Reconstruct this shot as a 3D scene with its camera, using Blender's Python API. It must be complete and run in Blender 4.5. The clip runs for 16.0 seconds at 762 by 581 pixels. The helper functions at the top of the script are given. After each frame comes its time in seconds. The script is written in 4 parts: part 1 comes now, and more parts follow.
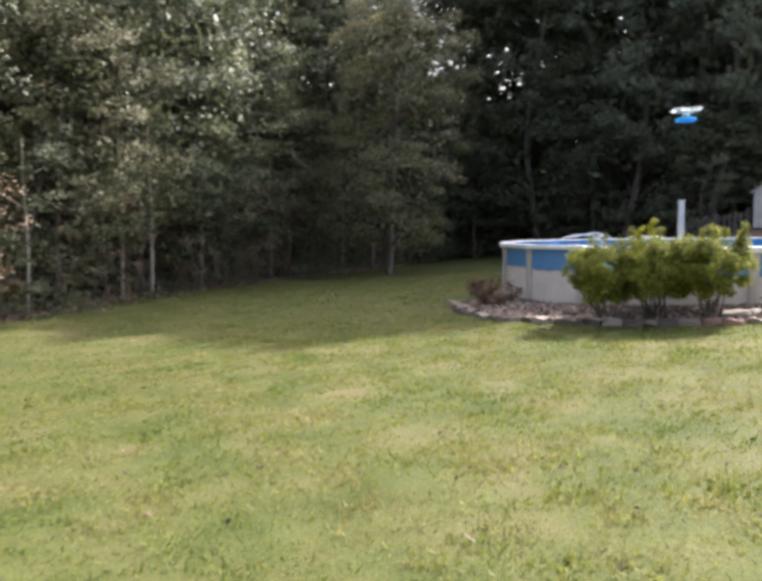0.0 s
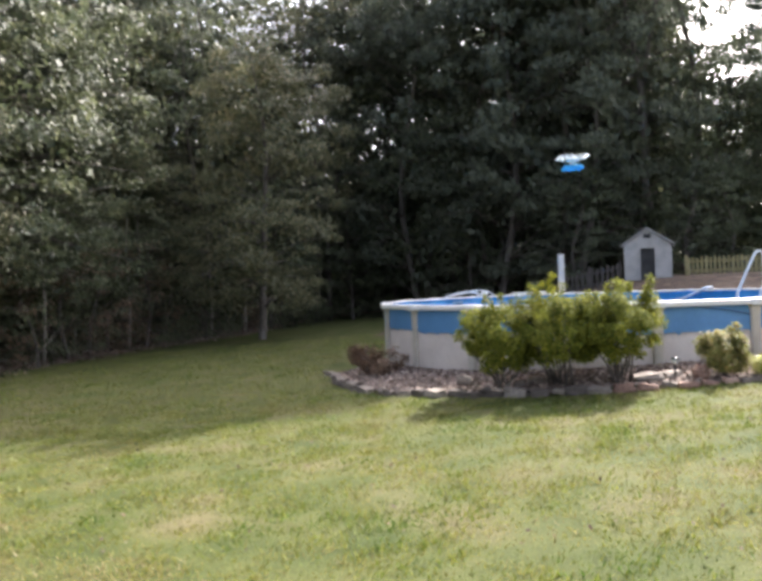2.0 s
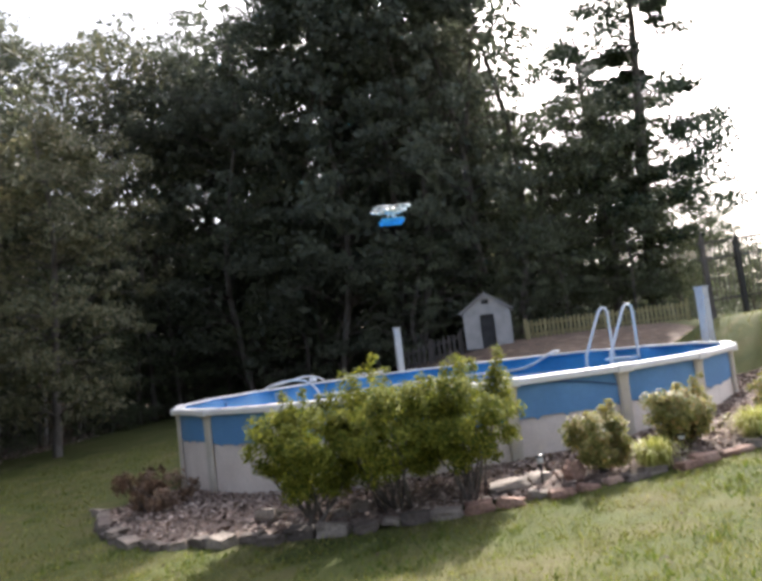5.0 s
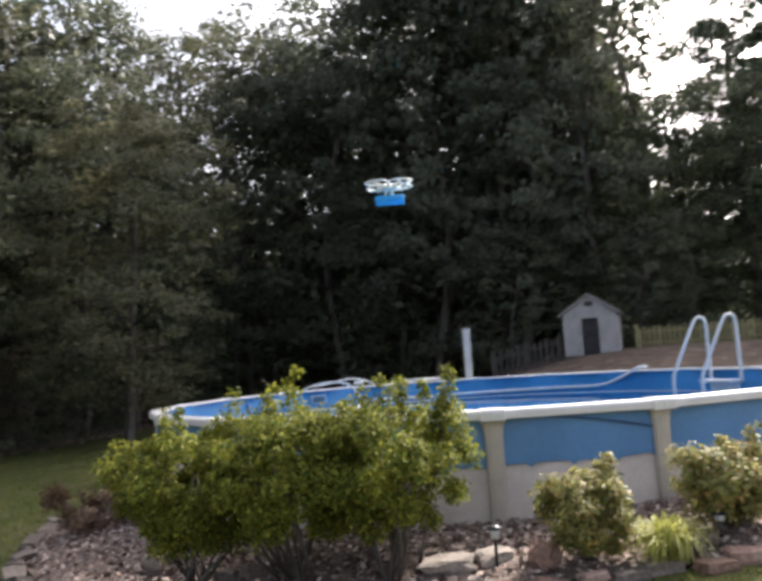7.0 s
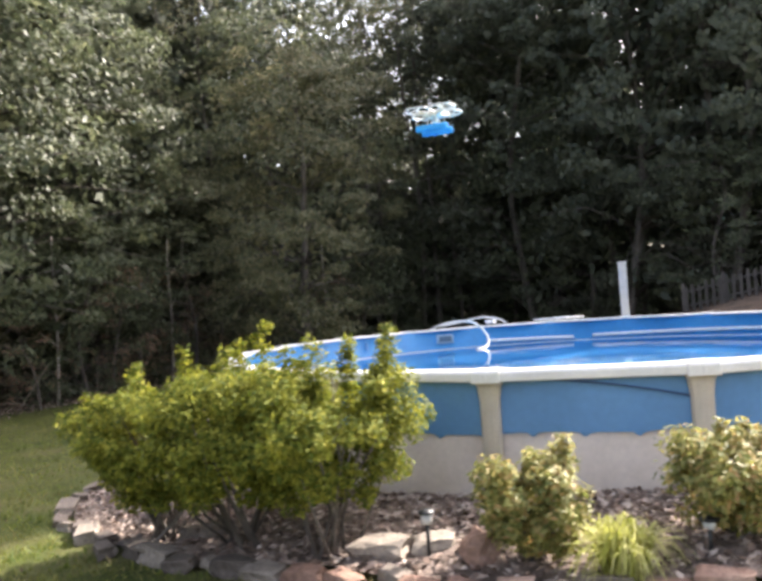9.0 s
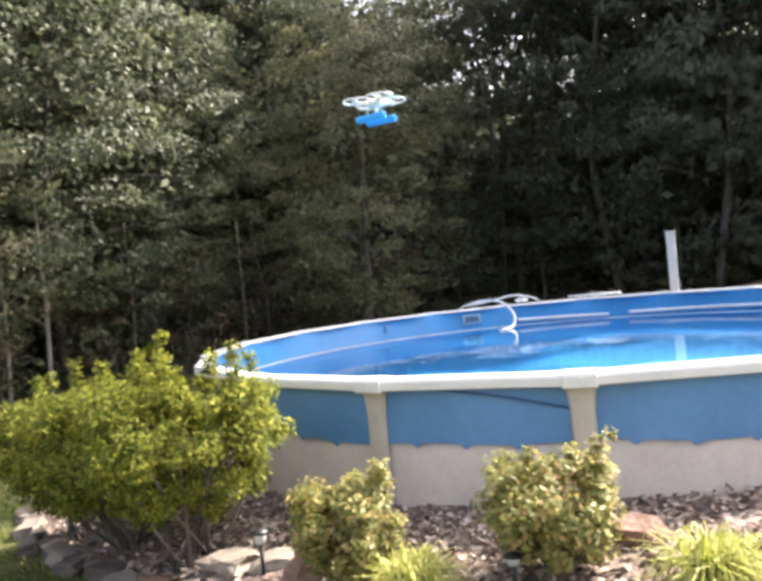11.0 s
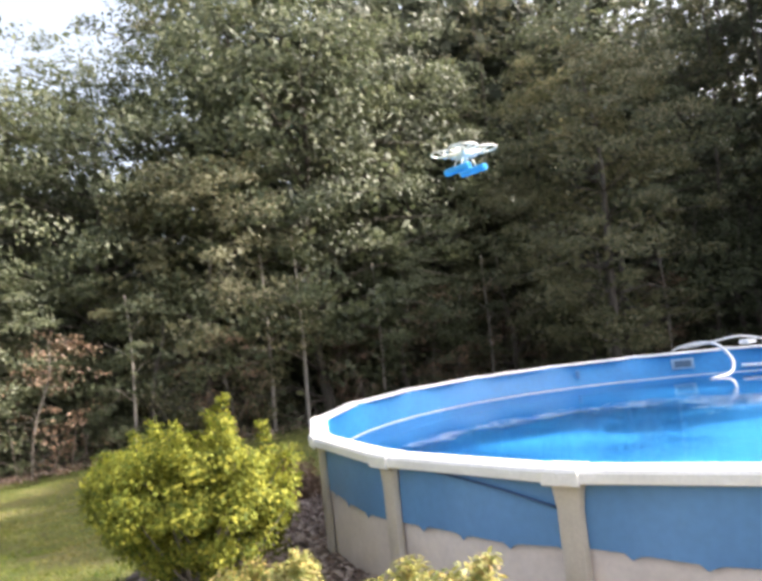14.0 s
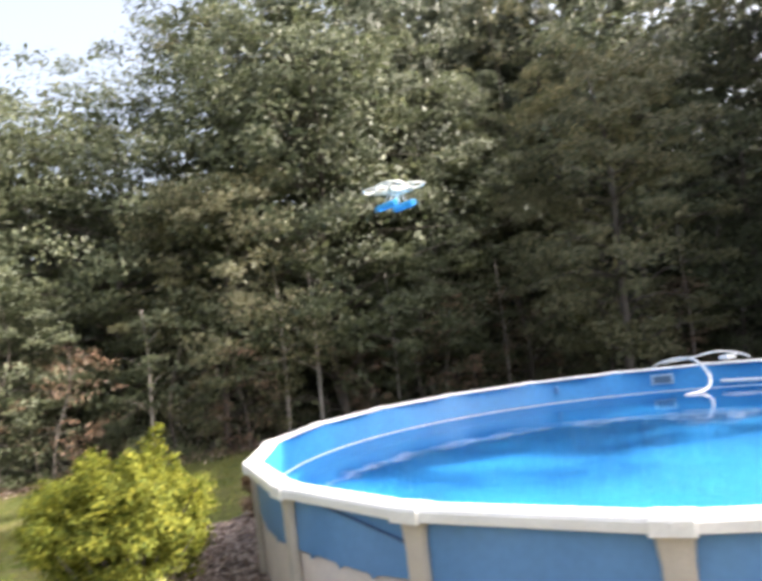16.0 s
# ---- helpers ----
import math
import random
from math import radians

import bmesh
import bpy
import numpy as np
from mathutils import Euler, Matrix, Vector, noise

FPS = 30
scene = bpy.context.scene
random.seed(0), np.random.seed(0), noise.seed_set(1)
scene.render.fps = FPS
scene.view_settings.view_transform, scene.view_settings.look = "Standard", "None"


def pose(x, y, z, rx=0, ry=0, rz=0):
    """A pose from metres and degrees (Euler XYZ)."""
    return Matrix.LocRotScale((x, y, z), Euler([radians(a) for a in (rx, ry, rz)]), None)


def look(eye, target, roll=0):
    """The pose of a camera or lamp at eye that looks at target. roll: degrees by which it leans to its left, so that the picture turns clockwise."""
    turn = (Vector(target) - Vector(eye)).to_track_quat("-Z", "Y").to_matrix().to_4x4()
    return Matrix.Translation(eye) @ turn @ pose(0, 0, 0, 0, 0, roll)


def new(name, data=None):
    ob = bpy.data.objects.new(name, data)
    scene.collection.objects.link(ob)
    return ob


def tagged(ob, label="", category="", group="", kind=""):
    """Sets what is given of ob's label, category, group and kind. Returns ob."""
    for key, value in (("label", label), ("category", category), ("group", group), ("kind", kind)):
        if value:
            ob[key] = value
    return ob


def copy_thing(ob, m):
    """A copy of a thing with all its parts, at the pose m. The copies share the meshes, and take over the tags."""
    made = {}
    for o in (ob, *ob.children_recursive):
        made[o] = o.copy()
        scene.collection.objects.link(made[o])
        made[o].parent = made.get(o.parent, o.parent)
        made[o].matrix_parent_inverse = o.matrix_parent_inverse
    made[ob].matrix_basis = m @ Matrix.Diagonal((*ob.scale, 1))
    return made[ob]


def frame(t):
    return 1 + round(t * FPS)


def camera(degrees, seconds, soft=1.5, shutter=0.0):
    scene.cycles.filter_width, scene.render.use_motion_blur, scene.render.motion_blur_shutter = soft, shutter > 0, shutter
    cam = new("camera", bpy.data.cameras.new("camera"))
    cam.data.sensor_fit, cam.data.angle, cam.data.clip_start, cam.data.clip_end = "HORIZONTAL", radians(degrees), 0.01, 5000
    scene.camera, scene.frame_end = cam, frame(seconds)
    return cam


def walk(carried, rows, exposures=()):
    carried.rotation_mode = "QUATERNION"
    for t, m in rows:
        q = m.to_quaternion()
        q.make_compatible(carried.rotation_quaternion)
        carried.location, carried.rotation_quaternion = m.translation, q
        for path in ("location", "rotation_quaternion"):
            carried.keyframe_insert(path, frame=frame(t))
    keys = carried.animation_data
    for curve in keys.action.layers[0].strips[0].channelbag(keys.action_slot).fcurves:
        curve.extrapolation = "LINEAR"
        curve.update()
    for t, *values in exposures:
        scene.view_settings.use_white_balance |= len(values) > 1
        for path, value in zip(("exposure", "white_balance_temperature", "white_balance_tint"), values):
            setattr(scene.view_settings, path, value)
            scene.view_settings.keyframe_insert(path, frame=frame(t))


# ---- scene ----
cam = camera(55.89, 16.0, soft=3.6, shutter=0.5)


def view(x, y, z, yaw, pitch, roll):
    return pose(x, y, z, 0, 0, yaw) @ pose(0, 0, 0, 90 + pitch) @ pose(0, 0, 0, 0, 0, roll)


PATH = [
    (0.0, view(-0.984, -16.858, 1.583, 21.61, -4.94, -0.54)),
    (0.5, view(-1.138, -16.447, 1.588, 18.74, -4.70, -0.80)),
    (1.0, view(-1.205, -15.916, 1.610, 18.12, -3.22, -0.05)),
    (1.5, view(-1.366, -15.626, 1.608, 14.73, 0.59, -0.10)),
    (2.0, view(-1.432, -15.189, 1.604, 11.83, -0.37, -1.99)),
    (2.5, view(-1.450, -14.714, 1.611, 10.64, -2.86, 0.23)),
    (3.0, view(-1.564, -14.358, 1.611, 7.15, -0.78, -1.82)),
    (3.5, view(-1.581, -13.983, 1.609, 3.63, 0.55, -3.32)),
    (4.0, view(-1.419, -13.500, 1.625, 1.38, 1.32, -4.59)),
    (4.5, view(-1.290, -12.920, 1.659, -1.13, 3.87, -3.36)),
    (4.7, view(-1.211, -12.737, 1.668, -1.70, 4.50, -5.78)),
    (6.8, view(0.341, -10.621, 1.694, 7.21, 6.28, -3.49)),
    (7.0, view(0.538, -10.487, 1.688, 10.34, 5.70, -3.69)),
    (7.5, view(0.970, -10.156, 1.688, 15.03, 5.26, -6.17)),
    (8.0, view(1.374, -9.898, 1.694, 23.84, 2.40, -5.95)),
    (8.2, view(1.522, -9.776, 1.706, 25.18, 1.61, -5.09)),
    (10.3, view(3.021, -8.682, 1.863, 33.96, 0.88, -2.69)),
    (10.5, view(3.148, -8.591, 1.889, 34.88, 0.18, -2.35)),
    (11.0, view(3.417, -8.328, 1.916, 37.62, -0.80, -5.55)),
    (11.5, view(3.646, -8.061, 1.949, 39.06, -1.64, -7.50)),
    (12.0, view(3.943, -7.821, 1.980, 46.57, 0.61, -3.80)),
    (12.5, view(4.172, -7.574, 1.973, 48.63, 4.14, -3.98)),
    (13.0, view(4.354, -7.312, 1.991, 49.09, 5.08, -6.44)),
    (13.5, view(4.503, -7.024, 2.021, 56.20, 2.68, -7.31)),
    (14.0, view(4.581, -6.755, 2.025, 60.97, 3.58, -6.23)),
    (14.5, view(4.682, -6.576, 2.072, 63.72, 4.52, -9.46)),
    (15.0, view(4.907, -6.361, 2.071, 66.92, 3.70, -7.72)),
    (15.5, view(5.112, -6.158, 2.100, 68.60, 3.00, -6.16)),
    (16.0, view(5.369, -5.953, 2.168, 64.52, 4.12, -6.74)),
]
EXPOSURES = [(0.0, 1.36, 6250, 14), (1.5, 1.42, 6150, 14), (3.6, 1.36, 6150, 14), (4.6, 1.12, 6150, 14), (6.8, 0.85, 6250, 14), (7.1, 0.95, 6250, 14), (7.6, 1.45, 6300, 14), (10.5, 1.62, 6500, 13), (13.0, 1.62, 6550, 13), (16.0, 1.5, 6550, 12)]
walk(cam, PATH, EXPOSURES)

# ---- sky and sun ----
SUN_BEARING, SUN_ELEVATION = 24.0, 40.0
world = bpy.data.worlds.new("sky")
scene.world = world
world.use_nodes = True
wn = world.node_tree
sky = wn.nodes.new("ShaderNodeTexSky")
sky.sky_type = "NISHITA"
sky.sun_disc = False
sky.sun_elevation = radians(SUN_ELEVATION)
sky.sun_rotation = radians(SUN_BEARING)
sky.air_density, sky.dust_density, sky.ozone_density = 1.0, 6.0, 0.3
haze = wn.nodes.new("ShaderNodeHueSaturation")
haze.inputs["Saturation"].default_value, haze.inputs["Value"].default_value = 0.6, 1.2
wn.links.new(sky.outputs[0], haze.inputs["Color"])
wn.links.new(haze.outputs[0], wn.nodes["Background"].inputs[0])
wn.nodes["Background"].inputs[1].default_value = 0.15
sun = new("sun", bpy.data.lights.new("sun", "SUN"))
sun.data.energy, sun.data.angle, sun.data.color = 4.9, radians(0.5), (1.0, 0.93, 0.82)
sb, se = radians(SUN_BEARING), radians(SUN_ELEVATION)
SUN_DIR = Vector((math.sin(sb) * math.cos(se), math.cos(sb) * math.cos(se), math.sin(se)))
sun.matrix_world = look(SUN_DIR * 60, (0, 0, 0))


# ---- materials ----
def ramp(nt, pairs):
    r = nt.nodes.new("ShaderNodeValToRGB")
    e = r.color_ramp.elements
    while len(e) < len(pairs):
        e.new(0.5)
    for k, (p, c) in enumerate(pairs):
        e[k].position, e[k].color = p, (*c, 1)
    return r


def surface(name, pairs, scale=4.0, detail=6.0, rough=0.8, fine=0.0, fine_scale=60.0, bump=0.0, bump_scale=80.0,
            metal=0.0, per="", translucent=0.0, spec=0.5, stretch=(1, 1, 1), per_amount=0.35):
    """A node material: a noise ramp at a large scale, a finer value variation, bump, and a random tint per object or island."""
    m = bpy.data.materials.new(name)
    m.use_nodes = True
    nt = m.node_tree
    L = nt.links.new
    b = nt.nodes["Principled BSDF"]
    tc = nt.nodes.new("ShaderNodeTexCoord")
    mp = nt.nodes.new("ShaderNodeMapping")
    mp.inputs["Scale"].default_value = stretch
    L(tc.outputs["Object"], mp.inputs[0])
    n1 = nt.nodes.new("ShaderNodeTexNoise")
    n1.inputs["Scale"].default_value, n1.inputs["Detail"].default_value = scale, detail
    L(mp.outputs[0], n1.inputs["Vector"])
    fac = n1.outputs["Fac"]
    if per:
        src = nt.nodes.new("ShaderNodeNewGeometry").outputs["Random Per Island"] if per == "island" else nt.nodes.new("ShaderNodeObjectInfo").outputs["Random"]
        mix = nt.nodes.new("ShaderNodeMix")
        mix.inputs[0].default_value = per_amount
        L(fac, mix.inputs[2])
        L(src, mix.inputs[3])
        fac = mix.outputs[0]
    r = ramp(nt, pairs)
    L(fac, r.inputs[0])
    col = r.outputs[0]
    if fine:
        n2 = nt.nodes.new("ShaderNodeTexNoise")
        n2.inputs["Scale"].default_value, n2.inputs["Detail"].default_value = fine_scale, 3.0
        L(mp.outputs[0], n2.inputs["Vector"])
        mr = nt.nodes.new("ShaderNodeMapRange")
        mr.inputs[1].default_value, mr.inputs[2].default_value = 0.3, 0.7
        mr.inputs[3].default_value, mr.inputs[4].default_value = 1 - fine, 1 + fine
        L(n2.outputs["Fac"], mr.inputs[0])
        mu = nt.nodes.new("ShaderNodeMix")
        mu.data_type, mu.blend_type = "RGBA", "MULTIPLY"
        mu.inputs[0].default_value = 1.0
        L(col, mu.inputs[6])
        L(mr.outputs[0], mu.inputs[7])
        col = mu.outputs[2]
    L(col, b.inputs["Base Color"])
    b.inputs["Roughness"].default_value, b.inputs["Metallic"].default_value = rough, metal
    b.inputs["Specular IOR Level"].default_value = spec
    if bump:
        n3 = nt.nodes.new("ShaderNodeTexNoise")
        n3.inputs["Scale"].default_value, n3.inputs["Detail"].default_value = bump_scale, 4.0
        L(mp.outputs[0], n3.inputs["Vector"])
        bn = nt.nodes.new("ShaderNodeBump")
        bn.inputs["Strength"].default_value, bn.inputs["Distance"].default_value = bump, 0.02
        L(n3.outputs["Fac"], bn.inputs["Height"])
        L(bn.outputs[0], b.inputs["Normal"])
    if translucent:
        tr = nt.nodes.new("ShaderNodeBsdfTranslucent")
        L(col, tr.inputs[0])
        ms = nt.nodes.new("ShaderNodeMixShader")
        ms.inputs[0].default_value = translucent
        L(b.outputs[0], ms.inputs[1])
        L(tr.outputs[0], ms.inputs[2])
        L(ms.outputs[0], nt.nodes["Material Output"].inputs[0])
    return m


M = {}
M["lawn"] = surface("lawn", [(0.28, (0.042, 0.058, 0.012)), (0.5, (0.075, 0.084, 0.022)), (0.72, (0.115, 0.10, 0.045))], 1.4, 8, 0.9, 0.35, 45, 0.6, 60, spec=0.2)
M["blade"] = surface("grass_blade", [(0.33, (0.07, 0.125, 0.016)), (0.45, (0.155, 0.18, 0.026)), (0.55, (0.215, 0.212, 0.046)), (0.68, (0.28, 0.235, 0.11))], 1.1, 10, 0.6, 0.55, 18.0, per="island", translucent=0.42, per_amount=0.25)
M["litter"] = surface("leaf_litter", [(0.3, (0.05, 0.035, 0.025)), (0.6, (0.14, 0.09, 0.06)), (0.75, (0.25, 0.19, 0.14))], 3, 8, 0.95, 0.4, 30, 0.5, 40)
M["mulch"] = surface("mulch", [(0.3, (0.09, 0.066, 0.054)), (0.6, (0.22, 0.165, 0.135)), (0.8, (0.38, 0.31, 0.27))], 12, 8, 0.95, 0.4, 70, 0.8, 50)
M["chip"] = surface("mulch_chip", [(0.2, (0.09, 0.06, 0.045)), (0.5, (0.26, 0.18, 0.14)), (0.85, (0.50, 0.41, 0.35))], 5, 4, 0.9, per="island", per_amount=0.8)
M["stone"] = surface("edging_stone", [(0.25, (0.07, 0.055, 0.045)), (0.5, (0.145, 0.115, 0.095)), (0.75, (0.27, 0.225, 0.185))], 7, 8, 0.85, 0.25, 40, 0.6, 30, per="object", per_amount=0.5)
M["red_stone"] = surface("red_stone", [(0.25, (0.15, 0.085, 0.062)), (0.5, (0.28, 0.165, 0.12)), (0.75, (0.42, 0.29, 0.225))], 7, 8, 0.85, 0.25, 40, 0.6, 30, per="object", per_amount=0.4)
M["pool_wall"] = surface("pool_wall", [(0.3, (0.50, 0.42, 0.355)), (0.7, (0.61, 0.525, 0.455))], 2.5, 6, 0.55, 0.06, 25, 0.05, 30)
M["skirt"] = surface("blue_vinyl", [(0.3, (0.095, 0.235, 0.45)), (0.7, (0.12, 0.28, 0.52))], 2, 5, 0.45, 0.05, 20, 0.08, 12)
M["liner"] = surface("pool_liner", [(0.3, (0.012, 0.165, 0.41)), (0.7, (0.02, 0.22, 0.50))], 1.5, 5, 0.55, 0.08, 14, 0.1, 10)
M["faceplate"] = surface("grey_blue_plastic", [(0.3, (0.26, 0.36, 0.46)), (0.7, (0.34, 0.45, 0.55))], 6, 5, 0.5, 0.05, 40)
# dark grey-blue for the shade inside the skimmer's mouth
M["mouth"] = surface("skimmer_mouth", [(0.3, (0.07, 0.12, 0.18)), (0.7, (0.10, 0.16, 0.23))], 6, 5, 0.6, 0.05, 40)
M["cable"] = surface("dark_blue_cable", [(0.3, (0.02, 0.06, 0.15)), (0.7, (0.04, 0.09, 0.2))], 6, 4, 0.5)
M["rail"] = surface("white_rail", [(0.3, (0.72, 0.70, 0.67)), (0.7, (0.82, 0.80, 0.78))], 5, 6, 0.4, 0.05, 50, 0.04, 60)
M["upright"] = surface("beige_resin", [(0.3, (0.46, 0.41, 0.34)), (0.7, (0.56, 0.51, 0.43))], 4, 6, 0.5, 0.06, 50, 0.05, 60)
M["white"] = surface("white_plastic", [(0.3, (0.70, 0.70, 0.70)), (0.7, (0.82, 0.82, 0.82))], 6, 5, 0.4, 0.04, 40)
M["post"] = surface("white_post", [(0.3, (0.55, 0.54, 0.55)), (0.7, (0.70, 0.69, 0.69))], 5, 6, 0.7, 0.08, 40, 0.1, 40)
M["shed_wall"] = surface("shed_siding", [(0.3, (0.38, 0.37, 0.36)), (0.7, (0.52, 0.50, 0.49))], 3, 6, 0.7, 0.08, 30, 0.1, 30)
M["shed_roof"] = surface("shed_roof", [(0.3, (0.30, 0.29, 0.29)), (0.7, (0.45, 0.44, 0.43))], 6, 6, 0.8, 0.15, 30, 0.2, 30)
M["dark"] = surface("dark_door", [(0.3, (0.02, 0.02, 0.022)), (0.7, (0.05, 0.05, 0.05))], 4, 5, 0.7, 0.1)
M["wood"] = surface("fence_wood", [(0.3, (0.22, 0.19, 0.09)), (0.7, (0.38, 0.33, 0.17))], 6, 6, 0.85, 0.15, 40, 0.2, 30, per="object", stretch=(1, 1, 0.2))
# darker fence wood: shade on one picket run, weathering on the tall fence
M["dark_wood"] = surface("weathered_and_shaded_wood", [(0.3, (0.05, 0.045, 0.04)), (0.7, (0.13, 0.11, 0.10))], 6, 6, 0.85, 0.15, 40, 0.2, 30, per="object", stretch=(1, 1, 0.2))
M["bark"] = surface("bark", [(0.3, (0.06, 0.05, 0.042)), (0.55, (0.13, 0.11, 0.095)), (0.75, (0.24, 0.22, 0.20))], 5, 8, 0.95, 0.3, 30, 0.9, 25, stretch=(1, 1, 0.25))
M["pale_bark"] = surface("pale_bark", [(0.3, (0.20, 0.17, 0.15)), (0.7, (0.42, 0.38, 0.34))], 6, 6, 0.9, 0.2, 30, 0.4, 30, stretch=(1, 1, 0.3))
M["twig"] = surface("dry_twig", [(0.3, (0.16, 0.13, 0.11)), (0.7, (0.34, 0.29, 0.25))], 6, 5, 0.9)
LEAF = dict(scale=0.5, detail=3, rough=0.55, per="island", per_amount=0.55, spec=0.5)
M["leaf_olive"] = surface("leaf_olive", [(0.2, (0.05, 0.062, 0.036)), (0.5, (0.108, 0.128, 0.066)), (0.8, (0.195, 0.205, 0.115))], translucent=0.42, **LEAF)
M["leaf_dark"] = surface("leaf_dark", [(0.2, (0.055, 0.068, 0.045)), (0.5, (0.105, 0.12, 0.08)), (0.8, (0.17, 0.18, 0.125))], translucent=0.48, **LEAF)
M["leaf_light"] = surface("leaf_light", [(0.2, (0.085, 0.09, 0.045)), (0.5, (0.16, 0.162, 0.085)), (0.8, (0.27, 0.245, 0.145))], translucent=0.42, **LEAF)
M["leaf_pine"] = surface("pine_needles", [(0.2, (0.015, 0.03, 0.018)), (0.5, (0.035, 0.06, 0.03)), (0.8, (0.07, 0.09, 0.045))], translucent=0.15, **LEAF)
M["leaf_bush"] = surface("leaf_bush", [(0.2, (0.07, 0.10, 0.016)), (0.5, (0.19, 0.212, 0.03)), (0.8, (0.37, 0.345, 0.05))], translucent=0.45, **dict(LEAF, rough=0.75, spec=0.3))
M["leaf_shrub"] = surface("leaf_shrub", [(0.2, (0.11, 0.14, 0.035)), (0.42, (0.27, 0.27, 0.08)), (0.62, (0.40, 0.36, 0.12)), (0.84, (0.42, 0.20, 0.09))], translucent=0.42, **LEAF)
M["leaf_dry"] = surface("leaf_dry", [(0.2, (0.10, 0.06, 0.04)), (0.5, (0.2, 0.12, 0.075)), (0.8, (0.32, 0.22, 0.14))], translucent=0.2, **LEAF)
M["tuft"] = surface("tuft_blade", [(0.2, (0.26, 0.28, 0.04)), (0.5, (0.46, 0.46, 0.11)), (0.8, (0.66, 0.62, 0.30))], scale=3, detail=3, rough=0.5, per="island", per_amount=0.6, translucent=0.45)
M["drone"] = surface("drone_shell", [(0.3, (0.78, 0.75, 0.66)), (0.7, (0.86, 0.84, 0.77))], 8, 4, 0.35)
M["foam"] = surface("blue_foam", [(0.3, (0.03, 0.30, 0.68)), (0.7, (0.06, 0.42, 0.80))], 12, 5, 0.75, 0.08, 80, 0.1, 90)
M["black"] = surface("black_plastic", [(0.3, (0.015, 0.015, 0.016)), (0.7, (0.03, 0.03, 0.03))], 8, 4, 0.4)
M["lens"] = surface("lamp_lens", [(0.3, (0.55, 0.55, 0.55)), (0.7, (0.7, 0.7, 0.7))], 8, 4, 0.2)


def water_material():
    m = bpy.data.materials.new("pool_water")
    m.use_nodes = True
    nt = m.node_tree
    b = nt.nodes["Principled BSDF"]
    b.inputs["Base Color"].default_value = (0.72, 0.93, 1.0, 1)
    b.inputs["Roughness"].default_value = 0.03
    b.inputs["IOR"].default_value = 1.33
    b.inputs["Transmission Weight"].default_value = 1.0
    n = nt.nodes.new("ShaderNodeTexNoise")
    n.inputs["Scale"].default_value, n.inputs["Detail"].default_value = 2.2, 3.0
    tc = nt.nodes.new("ShaderNodeTexCoord")
    nt.links.new(tc.outputs["Object"], n.inputs["Vector"])
    bp = nt.nodes.new("ShaderNodeBump")
    bp.inputs["Strength"].default_value, bp.inputs["Distance"].default_value = 0.12, 0.05
    nt.links.new(n.outputs["Fac"], bp.inputs["Height"])
    nt.links.new(bp.outputs[0], b.inputs["Normal"])
    return m


M["water"] = water_material()


# ---- building helpers ----
def mesh_of(name, V, F, material, smooth=False):
    me = bpy.data.meshes.new(name)
    me.from_pydata([tuple(v) for v in V], [], F)
    me.materials.append(material)
    if smooth:
        me.polygons.foreach_set("use_smooth", [True] * len(me.polygons))
    me.update()
    return me


def facets(name, V, corners, material, smooth=False):
    """A mesh of many loose faces; V has the shape (faces, corners, 3)."""
    V = np.asarray(V, dtype=np.float32).reshape(-1, 3)
    nf = len(V) // corners
    me = bpy.data.meshes.new(name)
    me.vertices.add(len(V))
    me.vertices.foreach_set("co", V.ravel())
    me.loops.add(len(V))
    me.loops.foreach_set("vertex_index", np.arange(len(V), dtype=np.int32))
    me.polygons.add(nf)
    me.polygons.foreach_set("loop_start", np.arange(0, len(V), corners, dtype=np.int32))
    me.polygons.foreach_set("loop_total", np.full(nf, corners, dtype=np.int32))
    me.materials.append(material)
    me.update(calc_edges=True)
    return me


def part(name, source, material, parent, label=""):
    """Link a bmesh or a mesh as one object under a thing or a part."""
    if isinstance(source, bmesh.types.BMesh):
        me = bpy.data.meshes.new(name)
        source.to_mesh(me)
        source.free()
        me.materials.append(material)
    else:
        me = source
    ob = new(name, me)
    ob.parent = parent
    if label:
        ob["label"] = label
    return ob


def thing(name, x, y, z, label, category, group="", kind="", turn=0.0):
    ob = new(name)
    ob.empty_display_size = 0.1
    ob.matrix_world = pose(x, y, z, 0, 0, turn)
    return tagged(ob, label, category, group, kind)


def box(sx, sy, sz, cx=0, cy=0, cz=0, bevel=0.01, m=None):
    bm = bmesh.new()
    bmesh.ops.create_cube(bm, size=1.0, matrix=Matrix.Translation((cx, cy, cz)) @ Matrix.Diagonal((sx, sy, sz, 1)))
    if bevel:
        bmesh.ops.bevel(bm, geom=bm.edges[:], offset=bevel, segments=2, affect="EDGES", profile=0.5)
    if m is not None:
        bm.transform(m)
    return bm


